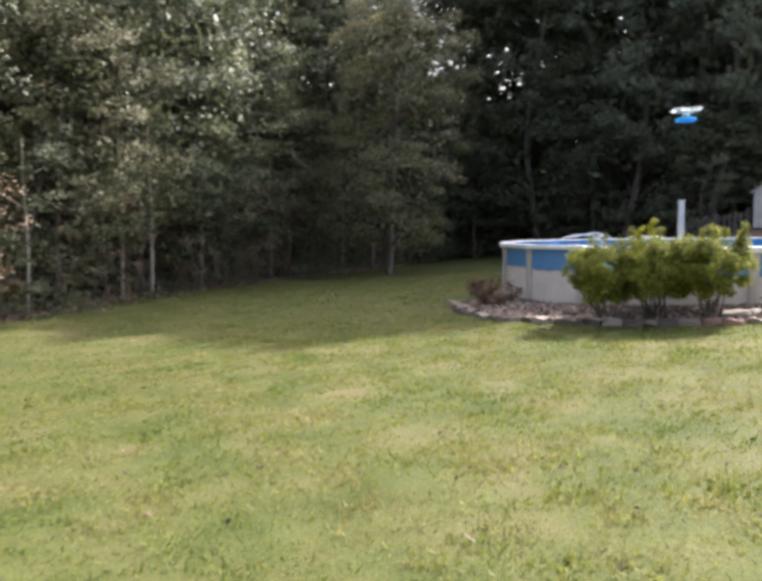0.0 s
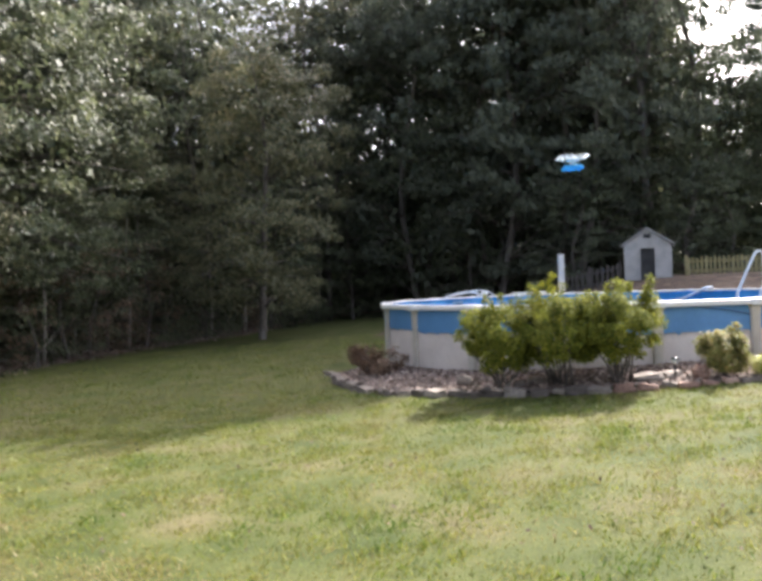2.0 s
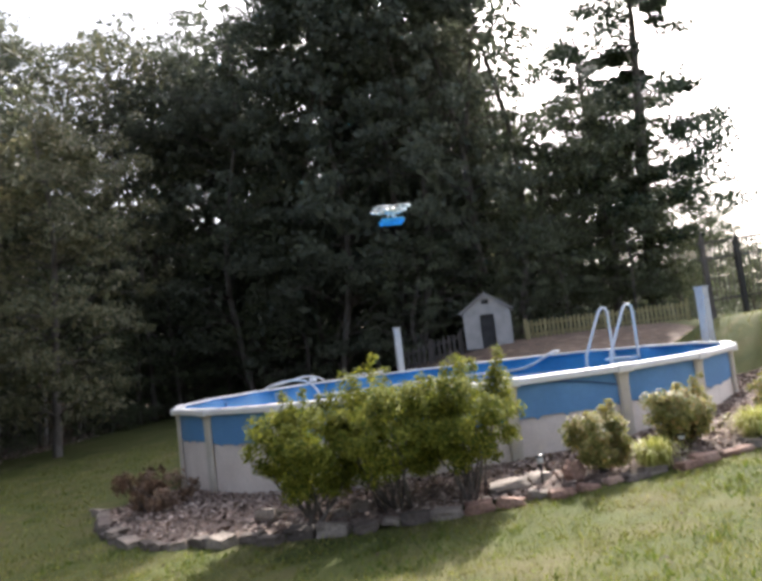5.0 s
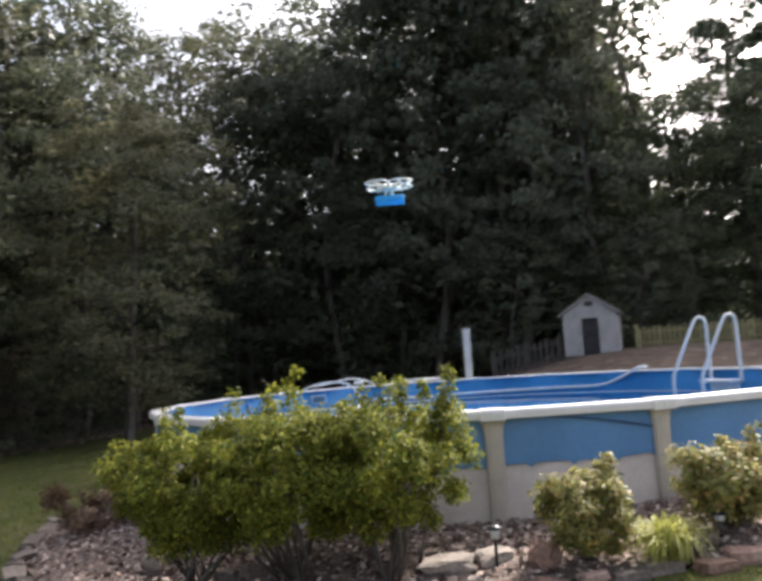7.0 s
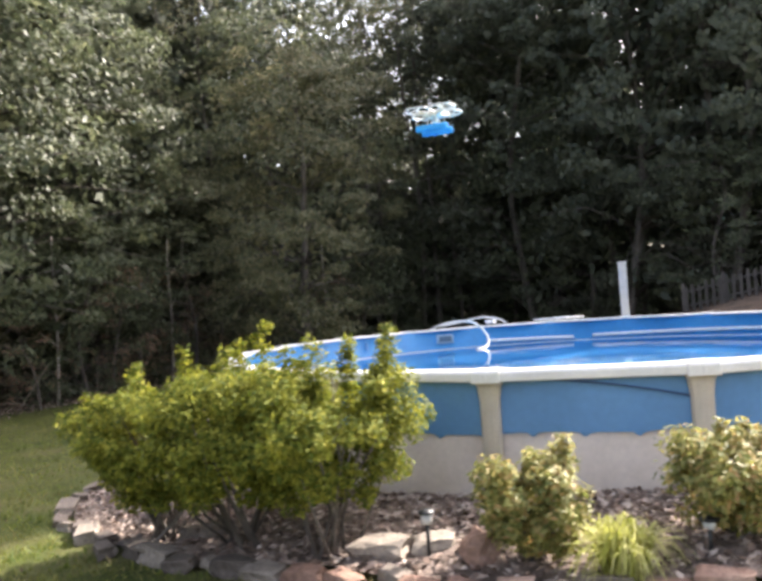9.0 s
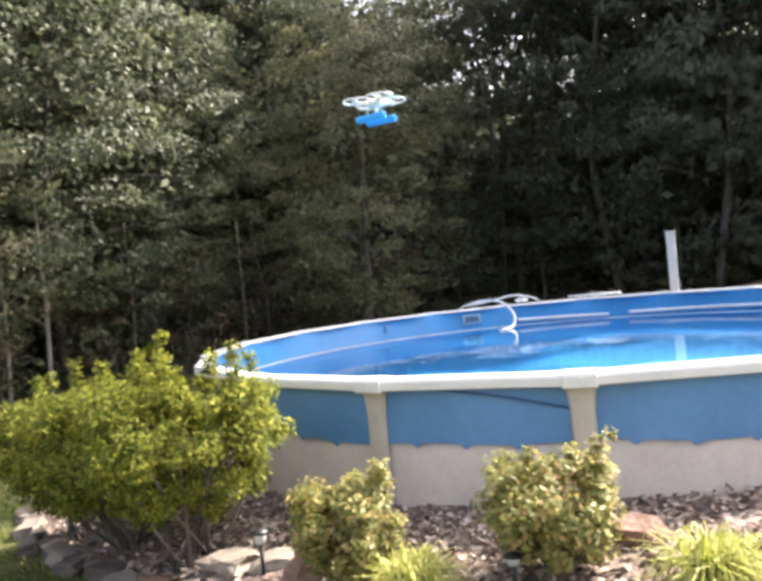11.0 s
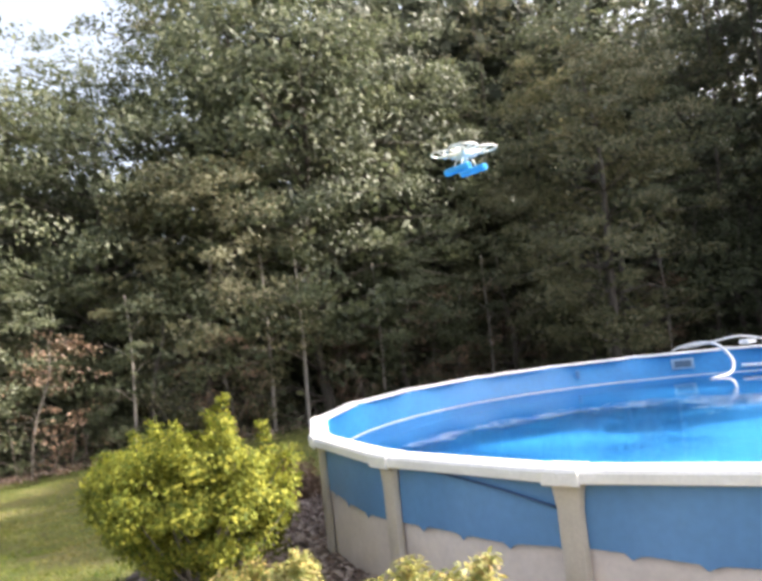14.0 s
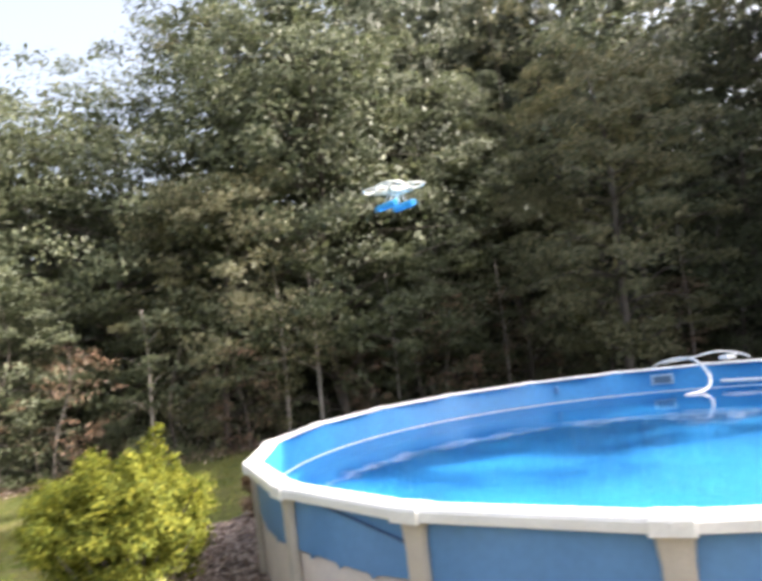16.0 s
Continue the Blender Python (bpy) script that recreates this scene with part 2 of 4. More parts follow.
def tube_data(points, radii, sides=8, closed=True):
    """Vertices and faces of a tube along points."""
    P = [Vector(p) for p in points]
    V, F = [], []
    up = Vector((0.13, 0.21, 0.97)).normalized()
    for i, p in enumerate(P):
        d = (P[min(i + 1, len(P) - 1)] - P[max(i - 1, 0)]).normalized()
        a = d.cross(up)
        if a.length < 0.1:
            a = d.cross(Vector((1, 0, 0)))
        a.normalize()
        b = d.cross(a)
        r = radii[i] if hasattr(radii, "__len__") else radii
        for k in range(sides):
            t = 2 * math.pi * k / sides
            V.append(p + (a * math.cos(t) + b * math.sin(t)) * r)
    for i in range(len(P) - 1):
        for k in range(sides):
            F.append((i * sides + k, i * sides + (k + 1) % sides, (i + 1) * sides + (k + 1) % sides, (i + 1) * sides + k))
    if closed:
        F.append(tuple(range(sides - 1, -1, -1)))
        F.append(tuple(range((len(P) - 1) * sides, len(P) * sides)))
    return V, F


def tubes(name, list_of, material, sides=8):
    V, F = [], []
    for pts, rad in list_of:
        v, f = tube_data(pts, rad, sides)
        o = len(V)
        V += v
        F += [tuple(i + o for i in q) for q in f]
    return mesh_of(name, V, F, material, True)


def curve_points(ctrl, n=24):
    """A smooth line through control points."""
    C = np.array(ctrl, float)
    C = np.vstack([2 * C[0] - C[1], C, 2 * C[-1] - C[-2]])
    out = []
    segs = len(C) - 3
    for s in range(segs):
        p0, p1, p2, p3 = C[s:s + 4]
        m = max(2, n // segs)
        for k in range(m + (s == segs - 1)):
            t = k / m
            out.append(0.5 * (2 * p1 + (p2 - p0) * t + (2 * p0 - 5 * p1 + 4 * p2 - p3) * t * t + (3 * p1 - p0 - 3 * p2 + p3) * t ** 3))
    return out


def leaf_cloud(rng, centers, normals, sizes, aspect=0.5, up_bias=0.5):
    """Pointed four-cornered leaves at the given places, slightly folded."""
    n = len(centers)
    nr = normals + rng.normal(0, 0.6, (n, 3)) + np.array([0, 0, up_bias])
    nr /= np.linalg.norm(nr, axis=1, keepdims=True) + 1e-9
    d = rng.normal(0, 1, (n, 3))
    d -= nr * (d * nr).sum(1, keepdims=True)
    d /= np.linalg.norm(d, axis=1, keepdims=True) + 1e-9
    s = np.cross(nr, d)
    L = sizes[:, None]
    return np.stack([centers - d * L * 0.5, centers + s * L * aspect * 0.5 + d * L * 0.05, centers + d * L * 0.5 - nr * L * 0.12, centers - s * L * aspect * 0.5 + d * L * 0.05], 1)


def sstep(a, b, v):
    t = np.clip((v - a) / (b - a), 0, 1)
    return t * t * (3 - 2 * t)


def gz(x, y):
    """Height of the ground."""
    x, y = np.asarray(x, float), np.asarray(y, float)
    xs = np.where(x < -12, -12 - 4 * (1 - np.exp((x + 12) / 4)), np.minimum(x, 5.2))
    z = 0.2845 + 0.0565 * xs + 0.0112 * np.clip(y, -20, 16)
    z = z + 0.9 * sstep(-4, 3.5, x) * sstep(4.5, 13, y)
    z = z + 1.05 * sstep(4.8, 6.2, x) * sstep(-1.3, -0.4, y) * (1 - sstep(2.5, 7, y))
    return z


def ground_z(x, y):
    return float(gz(x, y))


# ---- ground ----
POOL_R, RIM_Z, SIDES, PHASE = 4.571, 1.25, 20, radians(-86.2)


def axis_lines(a, b, fine, far):
    mid = list(np.arange(a, b + 1e-6, fine))
    out, step, v = [], fine, b
    while v < far:
        step *= 1.25
        v += step
        out.append(v)
    left, step, v = [], fine, a
    while v > -far:
        step *= 1.25
        v -= step
        left.append(v)
    return np.array(left[::-1] + mid + out)


gx, gy = axis_lines(-20, 9, 0.2, 900), axis_lines(-18, 16, 0.2, 900)
GX, GY = np.meshgrid(gx, gy)
GZ = gz(GX, GY)
rng = np.random.default_rng(3)
near = (np.abs(GX) < 25) & (np.abs(GY) < 25)
GZ = GZ + np.where(near, 0.02 * np.sin(GX * 1.3 + 0.7 * np.sin(GY)) * np.cos(GY * 1.1) + rng.normal(0, 0.006, GX.shape), 0)
rad = np.hypot(GX, GY)
GZ = np.where(rad < 4.5, -0.45, GZ)
nx, ny = len(gx), len(gy)
idx = np.arange(nx * ny).reshape(ny, nx)
quads = np.stack([idx[:-1, :-1], idx[:-1, 1:], idx[1:, 1:], idx[1:, :-1]], -1).reshape(-1, 4)
me = bpy.data.meshes.new("ground")
me.vertices.add(nx * ny)
me.vertices.foreach_set("co", np.stack([GX, GY, GZ], -1).astype(np.float32).ravel())
me.loops.add(quads.size)
me.loops.foreach_set("vertex_index", quads.ravel().astype(np.int32))
me.polygons.add(len(quads))
me.polygons.foreach_set("loop_start", np.arange(0, quads.size, 4, dtype=np.int32))
me.polygons.foreach_set("loop_total", np.full(len(quads), 4, dtype=np.int32))
me.polygons.foreach_set("use_smooth", np.ones(len(quads), dtype=bool))
me.materials.append(M["lawn"])
me.materials.append(M["litter"])


# the line where the lawn ends and the woods begin, as (x, y)
EDGE = [(-16.5, -30), (-15.8, -14), (-16.2, -7), (-16.5, -2), (-16.6, 4), (-15.6, 9), (-14.0, 15), (-14.5, 22), (-12, 33), (-3, 30), (6, 26), (14, 30), (24, 38), (60, 50)]
EDGE_LINE = np.array(curve_points([(a, b, 0) for a, b in EDGE], 130))[:, :2]


def beyond_edge(x, y):
    """True inside the woods."""
    x, y = np.asarray(x, float), np.asarray(y, float)
    d2 = (x[..., None] - EDGE_LINE[:, 0]) ** 2 + (y[..., None] - EDGE_LINE[:, 1]) ** 2
    k = np.minimum(d2.argmin(-1), len(EDGE_LINE) - 2)
    t = EDGE_LINE[k + 1] - EDGE_LINE[k]
    return t[..., 0] * (y - EDGE_LINE[k][..., 1]) - t[..., 1] * (x - EDGE_LINE[k][..., 0]) > 0


cx, cy = GX[:-1, :-1].ravel() + 0.1, GY[:-1, :-1].ravel() + 0.1
wood = beyond_edge(cx + 0.35 * np.sin(cy * 2.1) + 0.2 * np.sin(cy * 5.3), cy)
# leaf litter instead of lawn round the shed; its dark brown stands in for shade
wood |= (cy + 0.5 * np.sin(cx * 1.7) > 7.6) & (cx > -6.5) & (cx < 9.0)
me.polygons.foreach_set("material_index", wood.astype(np.int32))
me.update(calc_edges=True)
tagged(new("ground", me), "uneven mown lawn sloping down to leaf-littered woods", "lawn", kind="structure")


# ---- pool ----
pool = thing("pool", 0, 0, 0, "round above-ground pool with beige wall, blue liner and white rim", "pool")


def ring(name, profile, material, parent, label="", steps=160, smooth=True, r_wave=None):
    """A closed band: the profile is a list of (radius, height)."""
    V, F = [], []
    n = len(profile)
    for k in range(steps):
        a = 2 * math.pi * k / steps
        for r, z in profile:
            rr = r + (r_wave(a, z) if r_wave else 0)
            V.append((rr * math.cos(a), rr * math.sin(a), z))
    for k in range(steps):
        for j in range(n - 1):
            F.append((k * n + j, ((k + 1) % steps) * n + j, ((k + 1) % steps) * n + j + 1, k * n + j + 1))
    return part(name, mesh_of(name, V, F, material, smooth), material, parent, label)


WALL_R = POOL_R - 0.13
ring("wall", [(WALL_R - 0.012, RIM_Z - 0.02), (WALL_R, RIM_Z - 0.02), (WALL_R, -0.35)], M["pool_wall"], pool, "beige sheet wall", 480,
     r_wave=lambda a, z: 0.004 * math.sin(a * 160))
# blue vinyl skirt hanging outside, with small teeth along its lower edge
V, F = [], []
S = 720
for k in range(S):
    a = 2 * math.pi * k / S
    u = (a * POOL_R / 0.36) % 1.0
    tooth = 0.035 * max(0.0, 1 - abs(u - 0.5) / 0.13)
    low = RIM_Z - 0.455 - tooth + 0.012 * math.sin(a * 9) - 0.01 * math.sin(a * 23)
    for j, z in enumerate((RIM_Z - 0.03, RIM_Z - 0.18, RIM_Z - 0.33, low)):
        r = WALL_R + 0.012 + 0.004 * math.sin(a * 31 + j) * (j > 0)
        V.append((r * math.cos(a), r * math.sin(a), z))
for k in range(S):
    for j in range(3):
        F.append((k * 4 + j, ((k + 1) % S) * 4 + j, ((k + 1) % S) * 4 + j + 1, k * 4 + j + 1))
skirt = part("liner_skirt", mesh_of("liner_skirt", V, F, M["skirt"], True), M["skirt"], pool, "blue vinyl liner overlap with toothed lower edge")
LIN_R = WALL_R - 0.05
ring("liner_wall", [(LIN_R + 0.03, RIM_Z - 0.015), (LIN_R, RIM_Z - 0.03), (LIN_R, 0.0), (LIN_R - 0.12, -0.07)], M["liner"], pool, "blue vinyl liner", 160)
V = [(0, 0, -0.09)] + [((LIN_R - 0.12) * math.cos(2 * math.pi * k / 120), (LIN_R - 0.12) * math.sin(2 * math.pi * k / 120), -0.07) for k in range(120)]
part("liner_floor", mesh_of("liner_floor", V, [(0, k + 1, (k + 1) % 120 + 1) for k in range(120)], M["liner"]), M["liner"], pool)
WATER_Z = 0.86
ring("waterline", [(LIN_R - 0.004, WATER_Z - 0.005), (LIN_R - 0.006, WATER_Z + 0.014)], M["white"], pool, "pale waterline mark", 160)
V = [(0, 0, WATER_Z)] + [((LIN_R - 0.002) * math.cos(2 * math.pi * k / 160), (LIN_R - 0.002) * math.sin(2 * math.pi * k / 160), WATER_Z) for k in range(160)]
water = new("water", mesh_of("water", V, [(0, k + 1, (k + 1) % 160 + 1) for k in range(160)], M["water"]))
water.visible_shadow = False
tagged(water, "clear blue pool water with faint ripples", "water", kind="structure")

# top rails: one straight rail between two uprights, with a rolled outer lip
step = 2 * math.pi / SIDES
rail_profile = [(-0.125, -0.02), (-0.125, 0.0), (-0.115, 0.012), (0.0, 0.016), (0.035, 0.008), (0.046, -0.012), (0.046, -0.06), (0.03, -0.068), (0.022, -0.03), (-0.1, -0.02)]
RC = POOL_R - 0.046


def rail_mesh():
    V, F = [], []
    n = len(rail_profile)
    for s in (0, 1, 2, 3):
        a = (s / 3 - 0.5) * step
        # straight chord between the two ends
        for dr, dz in rail_profile:
            r = (RC + dr) * math.cos(step / 2) / math.cos(a)
            V.append((r * math.cos(a), r * math.sin(a), dz))
    for s in range(3):
        for j in range(n):
            F.append((s * n + j, (s + 1) * n + j, (s + 1) * n + (j + 1) % n, s * n + (j + 1) % n))
    F.append(tuple(range(n - 1, -1, -1)))
    F.append(tuple(range(3 * n, 4 * n)))
    me = mesh_of("top_rail", V, F, M["rail"])
    return me


def upright_mesh():
    """A hollow-looking ribbed post, wider at its top."""
    V, F = [], []
    prof = [(-0.07, 0.0), (-0.075, 0.02), (-0.06, 0.045), (-0.02, 0.052), (0.02, 0.052), (0.06, 0.045), (0.075, 0.02), (0.07, 0.0)]
    levels = [(-0.4, 1.0), (0.75, 1.0), (1.02, 1.02), (1.12, 1.2), (1.18, 1.55), (1.215, 1.6)]
    for z, s in levels:
        for w, d in prof:
            V.append((WALL_R + 0.012 + d * (0.6 + 0.4 * s), w * s, z))
    n = len(prof)
    for i in range(len(levels) - 1):
        for j in range(n - 1):
            F.append((i * n + j, i * n + j + 1, (i + 1) * n + j + 1, (i + 1) * n + j))
        F.append((i * n + n - 1, i * n, (i + 1) * n, (i + 1) * n + n - 1))
    F.append(tuple(range((len(levels) - 1) * n, len(levels) * n)))
    return mesh_of("upright", V, F, M["upright"])


def cap_mesh():
    """The cover over the joint of two rails."""
    V, F = [], []
    n = len(rail_profile) - 1
    prof = [(dr + (0.004 if dr > 0 else -0.003), dz + (0.005 if dz > -0.03 else -0.014)) for dr, dz in rail_profile[:-1]]
    for w, g in ((-0.105, -0.003), (-0.097, 0.0), (0.097, 0.0), (0.105, -0.003)):
        for dr, dz in prof:
            V.append((RC + dr + g - 0.012 * (w / 0.125) ** 2, w, dz + g))
    for s in range(3):
        for j in range(n):
            F.append((s * n + j, (s + 1) * n + j, (s + 1) * n + (j + 1) % n, s * n + (j + 1) % n))
    F.append(tuple(range(n - 1, -1, -1)))
    F.append(tuple(range(3 * n, 4 * n)))
    return mesh_of("rail_cap", V, F, M["rail"])


rail_me, up_me, cap_me = rail_mesh(), upright_mesh(), cap_mesh()
for k in range(SIDES):
    a = math.degrees(PHASE + k * step)
    for nm, me, z, off in (("upright", up_me, 0.0, 0.0), ("top_rail", rail_me, RIM_Z - 0.016, 9.0), ("rail_cap", cap_me, RIM_Z - 0.014, 0.0)):
        ob = part(nm, me, None, pool)
        ob.matrix_basis = pose(0, 0, z, 0, 0, a + off)


def polar(r, deg, z):
    return (r * math.cos(radians(deg)), r * math.sin(radians(deg)), z)


# skimmer mouth and return fitting on the inner wall, cable under the rim
sk = math.degrees(math.atan2(3.26, -3.63))
skm = part("skimmer", box(0.02, 0.34, 0.17, LIN_R - 0.012, 0, 1.06, 0.006), M["faceplate"], pool, "grey-blue skimmer faceplate")
skm.matrix_basis = pose(0, 0, 0, 0, 0, sk)
# no hole is cut: a solid dark panel stands for the shaded mouth
skd = part("skimmer_mouth", box(0.02, 0.25, 0.10, LIN_R - 0.026, 0, 1.06, 0.004), M["mouth"], skm, "dark panel for the shade in the skimmer's mouth")
inl = part("return_inlet", box(0.03, 0.06, 0.12, LIN_R - 0.015, 0, 1.07, 0.01), M["skirt"], pool, "small blue return fitting")
inl.matrix_basis = pose(0, 0, 0, 0, 0, sk + 22)
pts = [polar(WALL_R + 0.03, math.degrees(PHASE) + 5.0 + 12.0 * t, RIM_Z - 0.07 - 0.16 * t ** 0.8 + 0.03 * math.sin(3 * t)) for t in np.linspace(0, 1, 14)]
part("cable", tubes("cable", [(pts, 0.008)], M["cable"], 6), None, pool, "thin cable sagging below the rim")

# white vacuum hose and its bracket over the far rim
hose = thing("vacuum_hose", 0, 0, 0, "white pool hose bent over the rim into the water", "hose")
ang = math.degrees(math.atan2(4.13, -3.5))
path = [polar(5.1, ang + 11, 0.8), polar(4.85, ang + 9, 1.2), polar(4.62, ang + 6, 1.33), polar(4.4, ang + 3, 1.36), polar(4.15, ang + 0.5, 1.3), polar(3.98, ang - 1.5, 1.08), polar(3.85, ang - 0.5, 0.9), polar(3.6, ang + 4, 0.865)]
part("pipe", tubes("pipe", [(curve_points(path, 40), 0.023)], M["white"], 10), None, hose)
path = [polar(4.75, ang + 7, 1.27), polar(4.7, ang + 2, 1.33), polar(4.66, ang - 3, 1.40), polar(4.64, ang - 7, 1.35), polar(4.62, ang - 9, 1.27)]
part("bracket", tubes("bracket", [(curve_points(path, 24), 0.017)], M["white"], 8), None, hose)
part("bracket_block", box(0.16, 0.22, 0.07, *polar(4.55, ang - 5, 1.31), bevel=0.015), M["white"], hose)
fl = thing("wall_hose", 0, 0, 0.0, "white ribbed hose lying along the inner pool wall", "hose")
R_H = LIN_R - 0.045
for ctrl in ([polar(R_H, 127 - 3 * q, 0.96 - 0.004 * q) for q in range(8)], [polar(R_H, 101.5 - 4.2 * q, 0.945 + 0.004 * q) for q in range(10)] + [polar(R_H - 0.02, 59.5, 1.03), polar(R_H, 55, 1.17), polar(R_H + 0.06, 52, 1.29), polar(R_H + 0.22, 51, 1.30)]):
    cp = curve_points(ctrl, 60)
    part("hose_length", tubes("hose_length", [(cp, [0.028 + 0.004 * (i % 2) for i in range(len(cp))])], M["white"], 8), None, fl)

# white telescopic pole lying along the far rim
pole = thing("pool_pole", 0, 0, 0, "white telescopic pole lying on the far rim", "pole")
part("tube", tubes("tube", [([(-1.95, 4.23, 1.285), (-1.05, 4.5, 1.285)], 0.02)], M["white"], 10), None, pole)
part("sleeve", tubes("sleeve", [([(-1.6, 4.335, 1.285), (-1.3, 4.425, 1.285)], 0.03)], M["white"], 10), None, pole)

# ladder standing in the pool
ladder = thing("pool_ladder", 0, 0, 0, "white pool ladder with two looped handrails", "ladder", turn=27.0)
for s in (-0.33, 0.33):
    path = [(3.52, s, 0.05), (3.52, s, 0.7), (3.53, s, 1.12), (3.62, s, 1.32), (3.95, s, 1.9), (4.06, s, 2.06), (4.16, s, 2.09), (4.24, s, 2.03), (4.26, s, 1.85), (4.26, s, 1.4), (4.26, s, 1.02)]
    part("handrail", tubes("handrail", [(curve_points(path, 60), 0.028)], M["white"], 10), None, ladder)
for r, z in ((4.12, 1.05), (3.85, 0.82), (3.66, 0.55), (3.58, 0.28)):
    part("tread", box(0.22, 0.66, 0.05, r, 0, z, 0.012), M["white"], ladder)
part("riser_panel", box(0.03, 0.62, 0.22, 4.22, 0, 0.95, 0.01), M["white"], ladder)


# ---- posts, shed and fences beyond the pool ----
def post(x, y, top, w, turn):
    z = ground_z(x, y) - 0.05
    p = thing("post", x, y, z, "weathered white square post behind the pool", "post", "white posts", turn=turn)
    part("shaft", box(w, w, top - z, 0, 0, (top - z) / 2, 0.012), M["post"], p)
    part("cap", box(w + 0.03, w + 0.03, 0.03, 0, 0, top - z + 0.014, 0.008), M["post"], p)


post(-0.58, 6.16, 2.30, 0.16, 12)
post(4.95, 0.75, 2.20, 0.17, 30)


def shed(x, y, turn):
    z = ground_z(x, y)
    s = thing("garden_shed", x, y, z - 0.05, "small pale garden shed with a dark open doorway", "shed", turn=turn)
    w, d, eave, ridge, t = 1.72, 2.4, 1.36, 1.95, 0.06
    dw, dh = 0.52, 1.22
    hw = w / 2
    # front wall with an opening, cut as three pieces in one mesh
    bm = bmesh.new()

    def slab(pts):
        f = [bm.verts.new((px, -d / 2, pz)) for px, pz in pts]
        b = [bm.verts.new((px, -d / 2 + t, pz)) for px, pz in pts]
        n = len(pts)
        bm.faces.new(f)
        bm.faces.new(b[::-1])
        for i in range(n):
            bm.faces.new((f[i], b[i], b[(i + 1) % n], f[(i + 1) % n]))
    slab([(-hw, 0), (-dw / 2, 0), (-dw / 2, dh), (-hw, eave)])
    slab([(dw / 2, 0), (hw, 0), (hw, eave), (dw / 2, dh)])
    slab([(-hw, eave), (-dw / 2, dh), (dw / 2, dh), (hw, eave), (0, ridge)])
    bmesh.ops.recalc_face_normals(bm, faces=bm.faces)
    front = part("front_wall", bm, M["shed_wall"], s)
    for k in range(8):
        zz = 0.13 + k * 0.145
        for sx in (-1, 1):
            part("siding_board", box(hw - dw / 2 - 0.01, 0.02, 0.135, sx * (hw + dw / 2) / 2, -d / 2 - 0.008, zz, 0.004), M["shed_wall"], front)
    for sx in (-1, 1):
        part("side_wall", box(t, d, eave, sx * (hw - t / 2), 0, eave / 2, 0.005), M["shed_wall"], s)
        slope = math.atan2(ridge - eave, hw)
        L = math.hypot(ridge - eave, hw) + 0.16
        m = Matrix.Translation((sx * (hw + 0.07) / 2, 0, (ridge + eave) / 2 - 0.02)) @ Matrix.Rotation(sx * slope, 4, "Y")
        part("roof_slope", box(L, d + 0.3, 0.05, 0, 0, 0.035, 0.008, m), M["shed_roof"], s)
        part("door_trim", box(0.07, 0.03, dh, sx * (dw / 2 + 0.035), -d / 2 - 0.022, dh / 2, 0.005), M["shed_wall"], s)
    part("back_wall", box(w - 2 * t, t, eave, 0, d / 2 - t / 2, eave / 2, 0.005), M["shed_wall"], s)
    part("door_leaf", box(dw - 0.03, 0.04, dh - 0.03, 0, -d / 2 + 0.12, dh / 2, 0.006), M["dark"], s, "dark door in shadow")
    part("gable_vent", box(0.26, 0.03, 0.16, 0, -d / 2 - 0.012, eave + 0.32, 0.006), M["dark"], s)


shed(3.15, 14.9, -10)


def fence(name, a, b, n, h, label, material):
    f = thing(name, a[0], a[1], ground_z(*a), label, "fence")
    d = Vector((b[0] - a[0], b[1] - a[1]))
    L = d.length
    turn = math.degrees(math.atan2(d.y, d.x))
    base = ground_z(*a)
    pick = box(0.085, 0.02, h, 0, 0, h / 2, 0.004)
    me = bpy.data.meshes.new("picket")
    pick.to_mesh(me)
    pick.free()
    me.materials.append(material)
    for k in range(n):
        u = (k + 0.5) / n
        x, y = a[0] + d.x * u, a[1] + d.y * u
        o = part("picket", me, None, f)
        o.matrix_basis = pose(x - a[0], y - a[1], ground_z(x, y) - base + 0.03 * math.sin(k * 2.3), 0, 0.6 * math.sin(k * 5.1), turn)
    for zz in (0.25 * h, 0.8 * h):
        x, y = (a[0] + b[0]) / 2, (a[1] + b[1]) / 2
        dz = ground_z(*b) - base
        m = Matrix.Translation((x - a[0], y - a[1], dz / 2 + zz)) @ Matrix.Rotation(radians(turn), 4, "Z") @ Matrix.Rotation(-math.atan2(dz, L), 4, "Y")
        part("fence_rail", box(L, 0.04, 0.08, 0, 0.035, 0, 0.004, m), material, f)
    k = max(2, int(L / 2.2))
    for i in range(k + 1):
        x, y = a[0] + d.x * i / k, a[1] + d.y * i / k
        hh = h + 0.12
        o = part("fence_post", box(0.1, 0.1, hh, 0, 0.07, hh / 2, 0.008), material, f)
        o.matrix_basis = pose(x - a[0], y - a[1], ground_z(x, y) - base, 0, 0, turn)


# one fence in two colours: yellow for the sunlit run, dark for the shaded
fence("picket_fence", (4.5, 14.6), (10.5, 14.2), 38, 0.66, "low wooden picket fence beside the shed, sunlight put into its yellow colour", M["wood"])
fence("picket_fence", (-0.3, 14.6), (2.0, 14.3), 12, 0.8, "low picket fence beside the shed, shade put into its dark colour", M["dark_wood"])


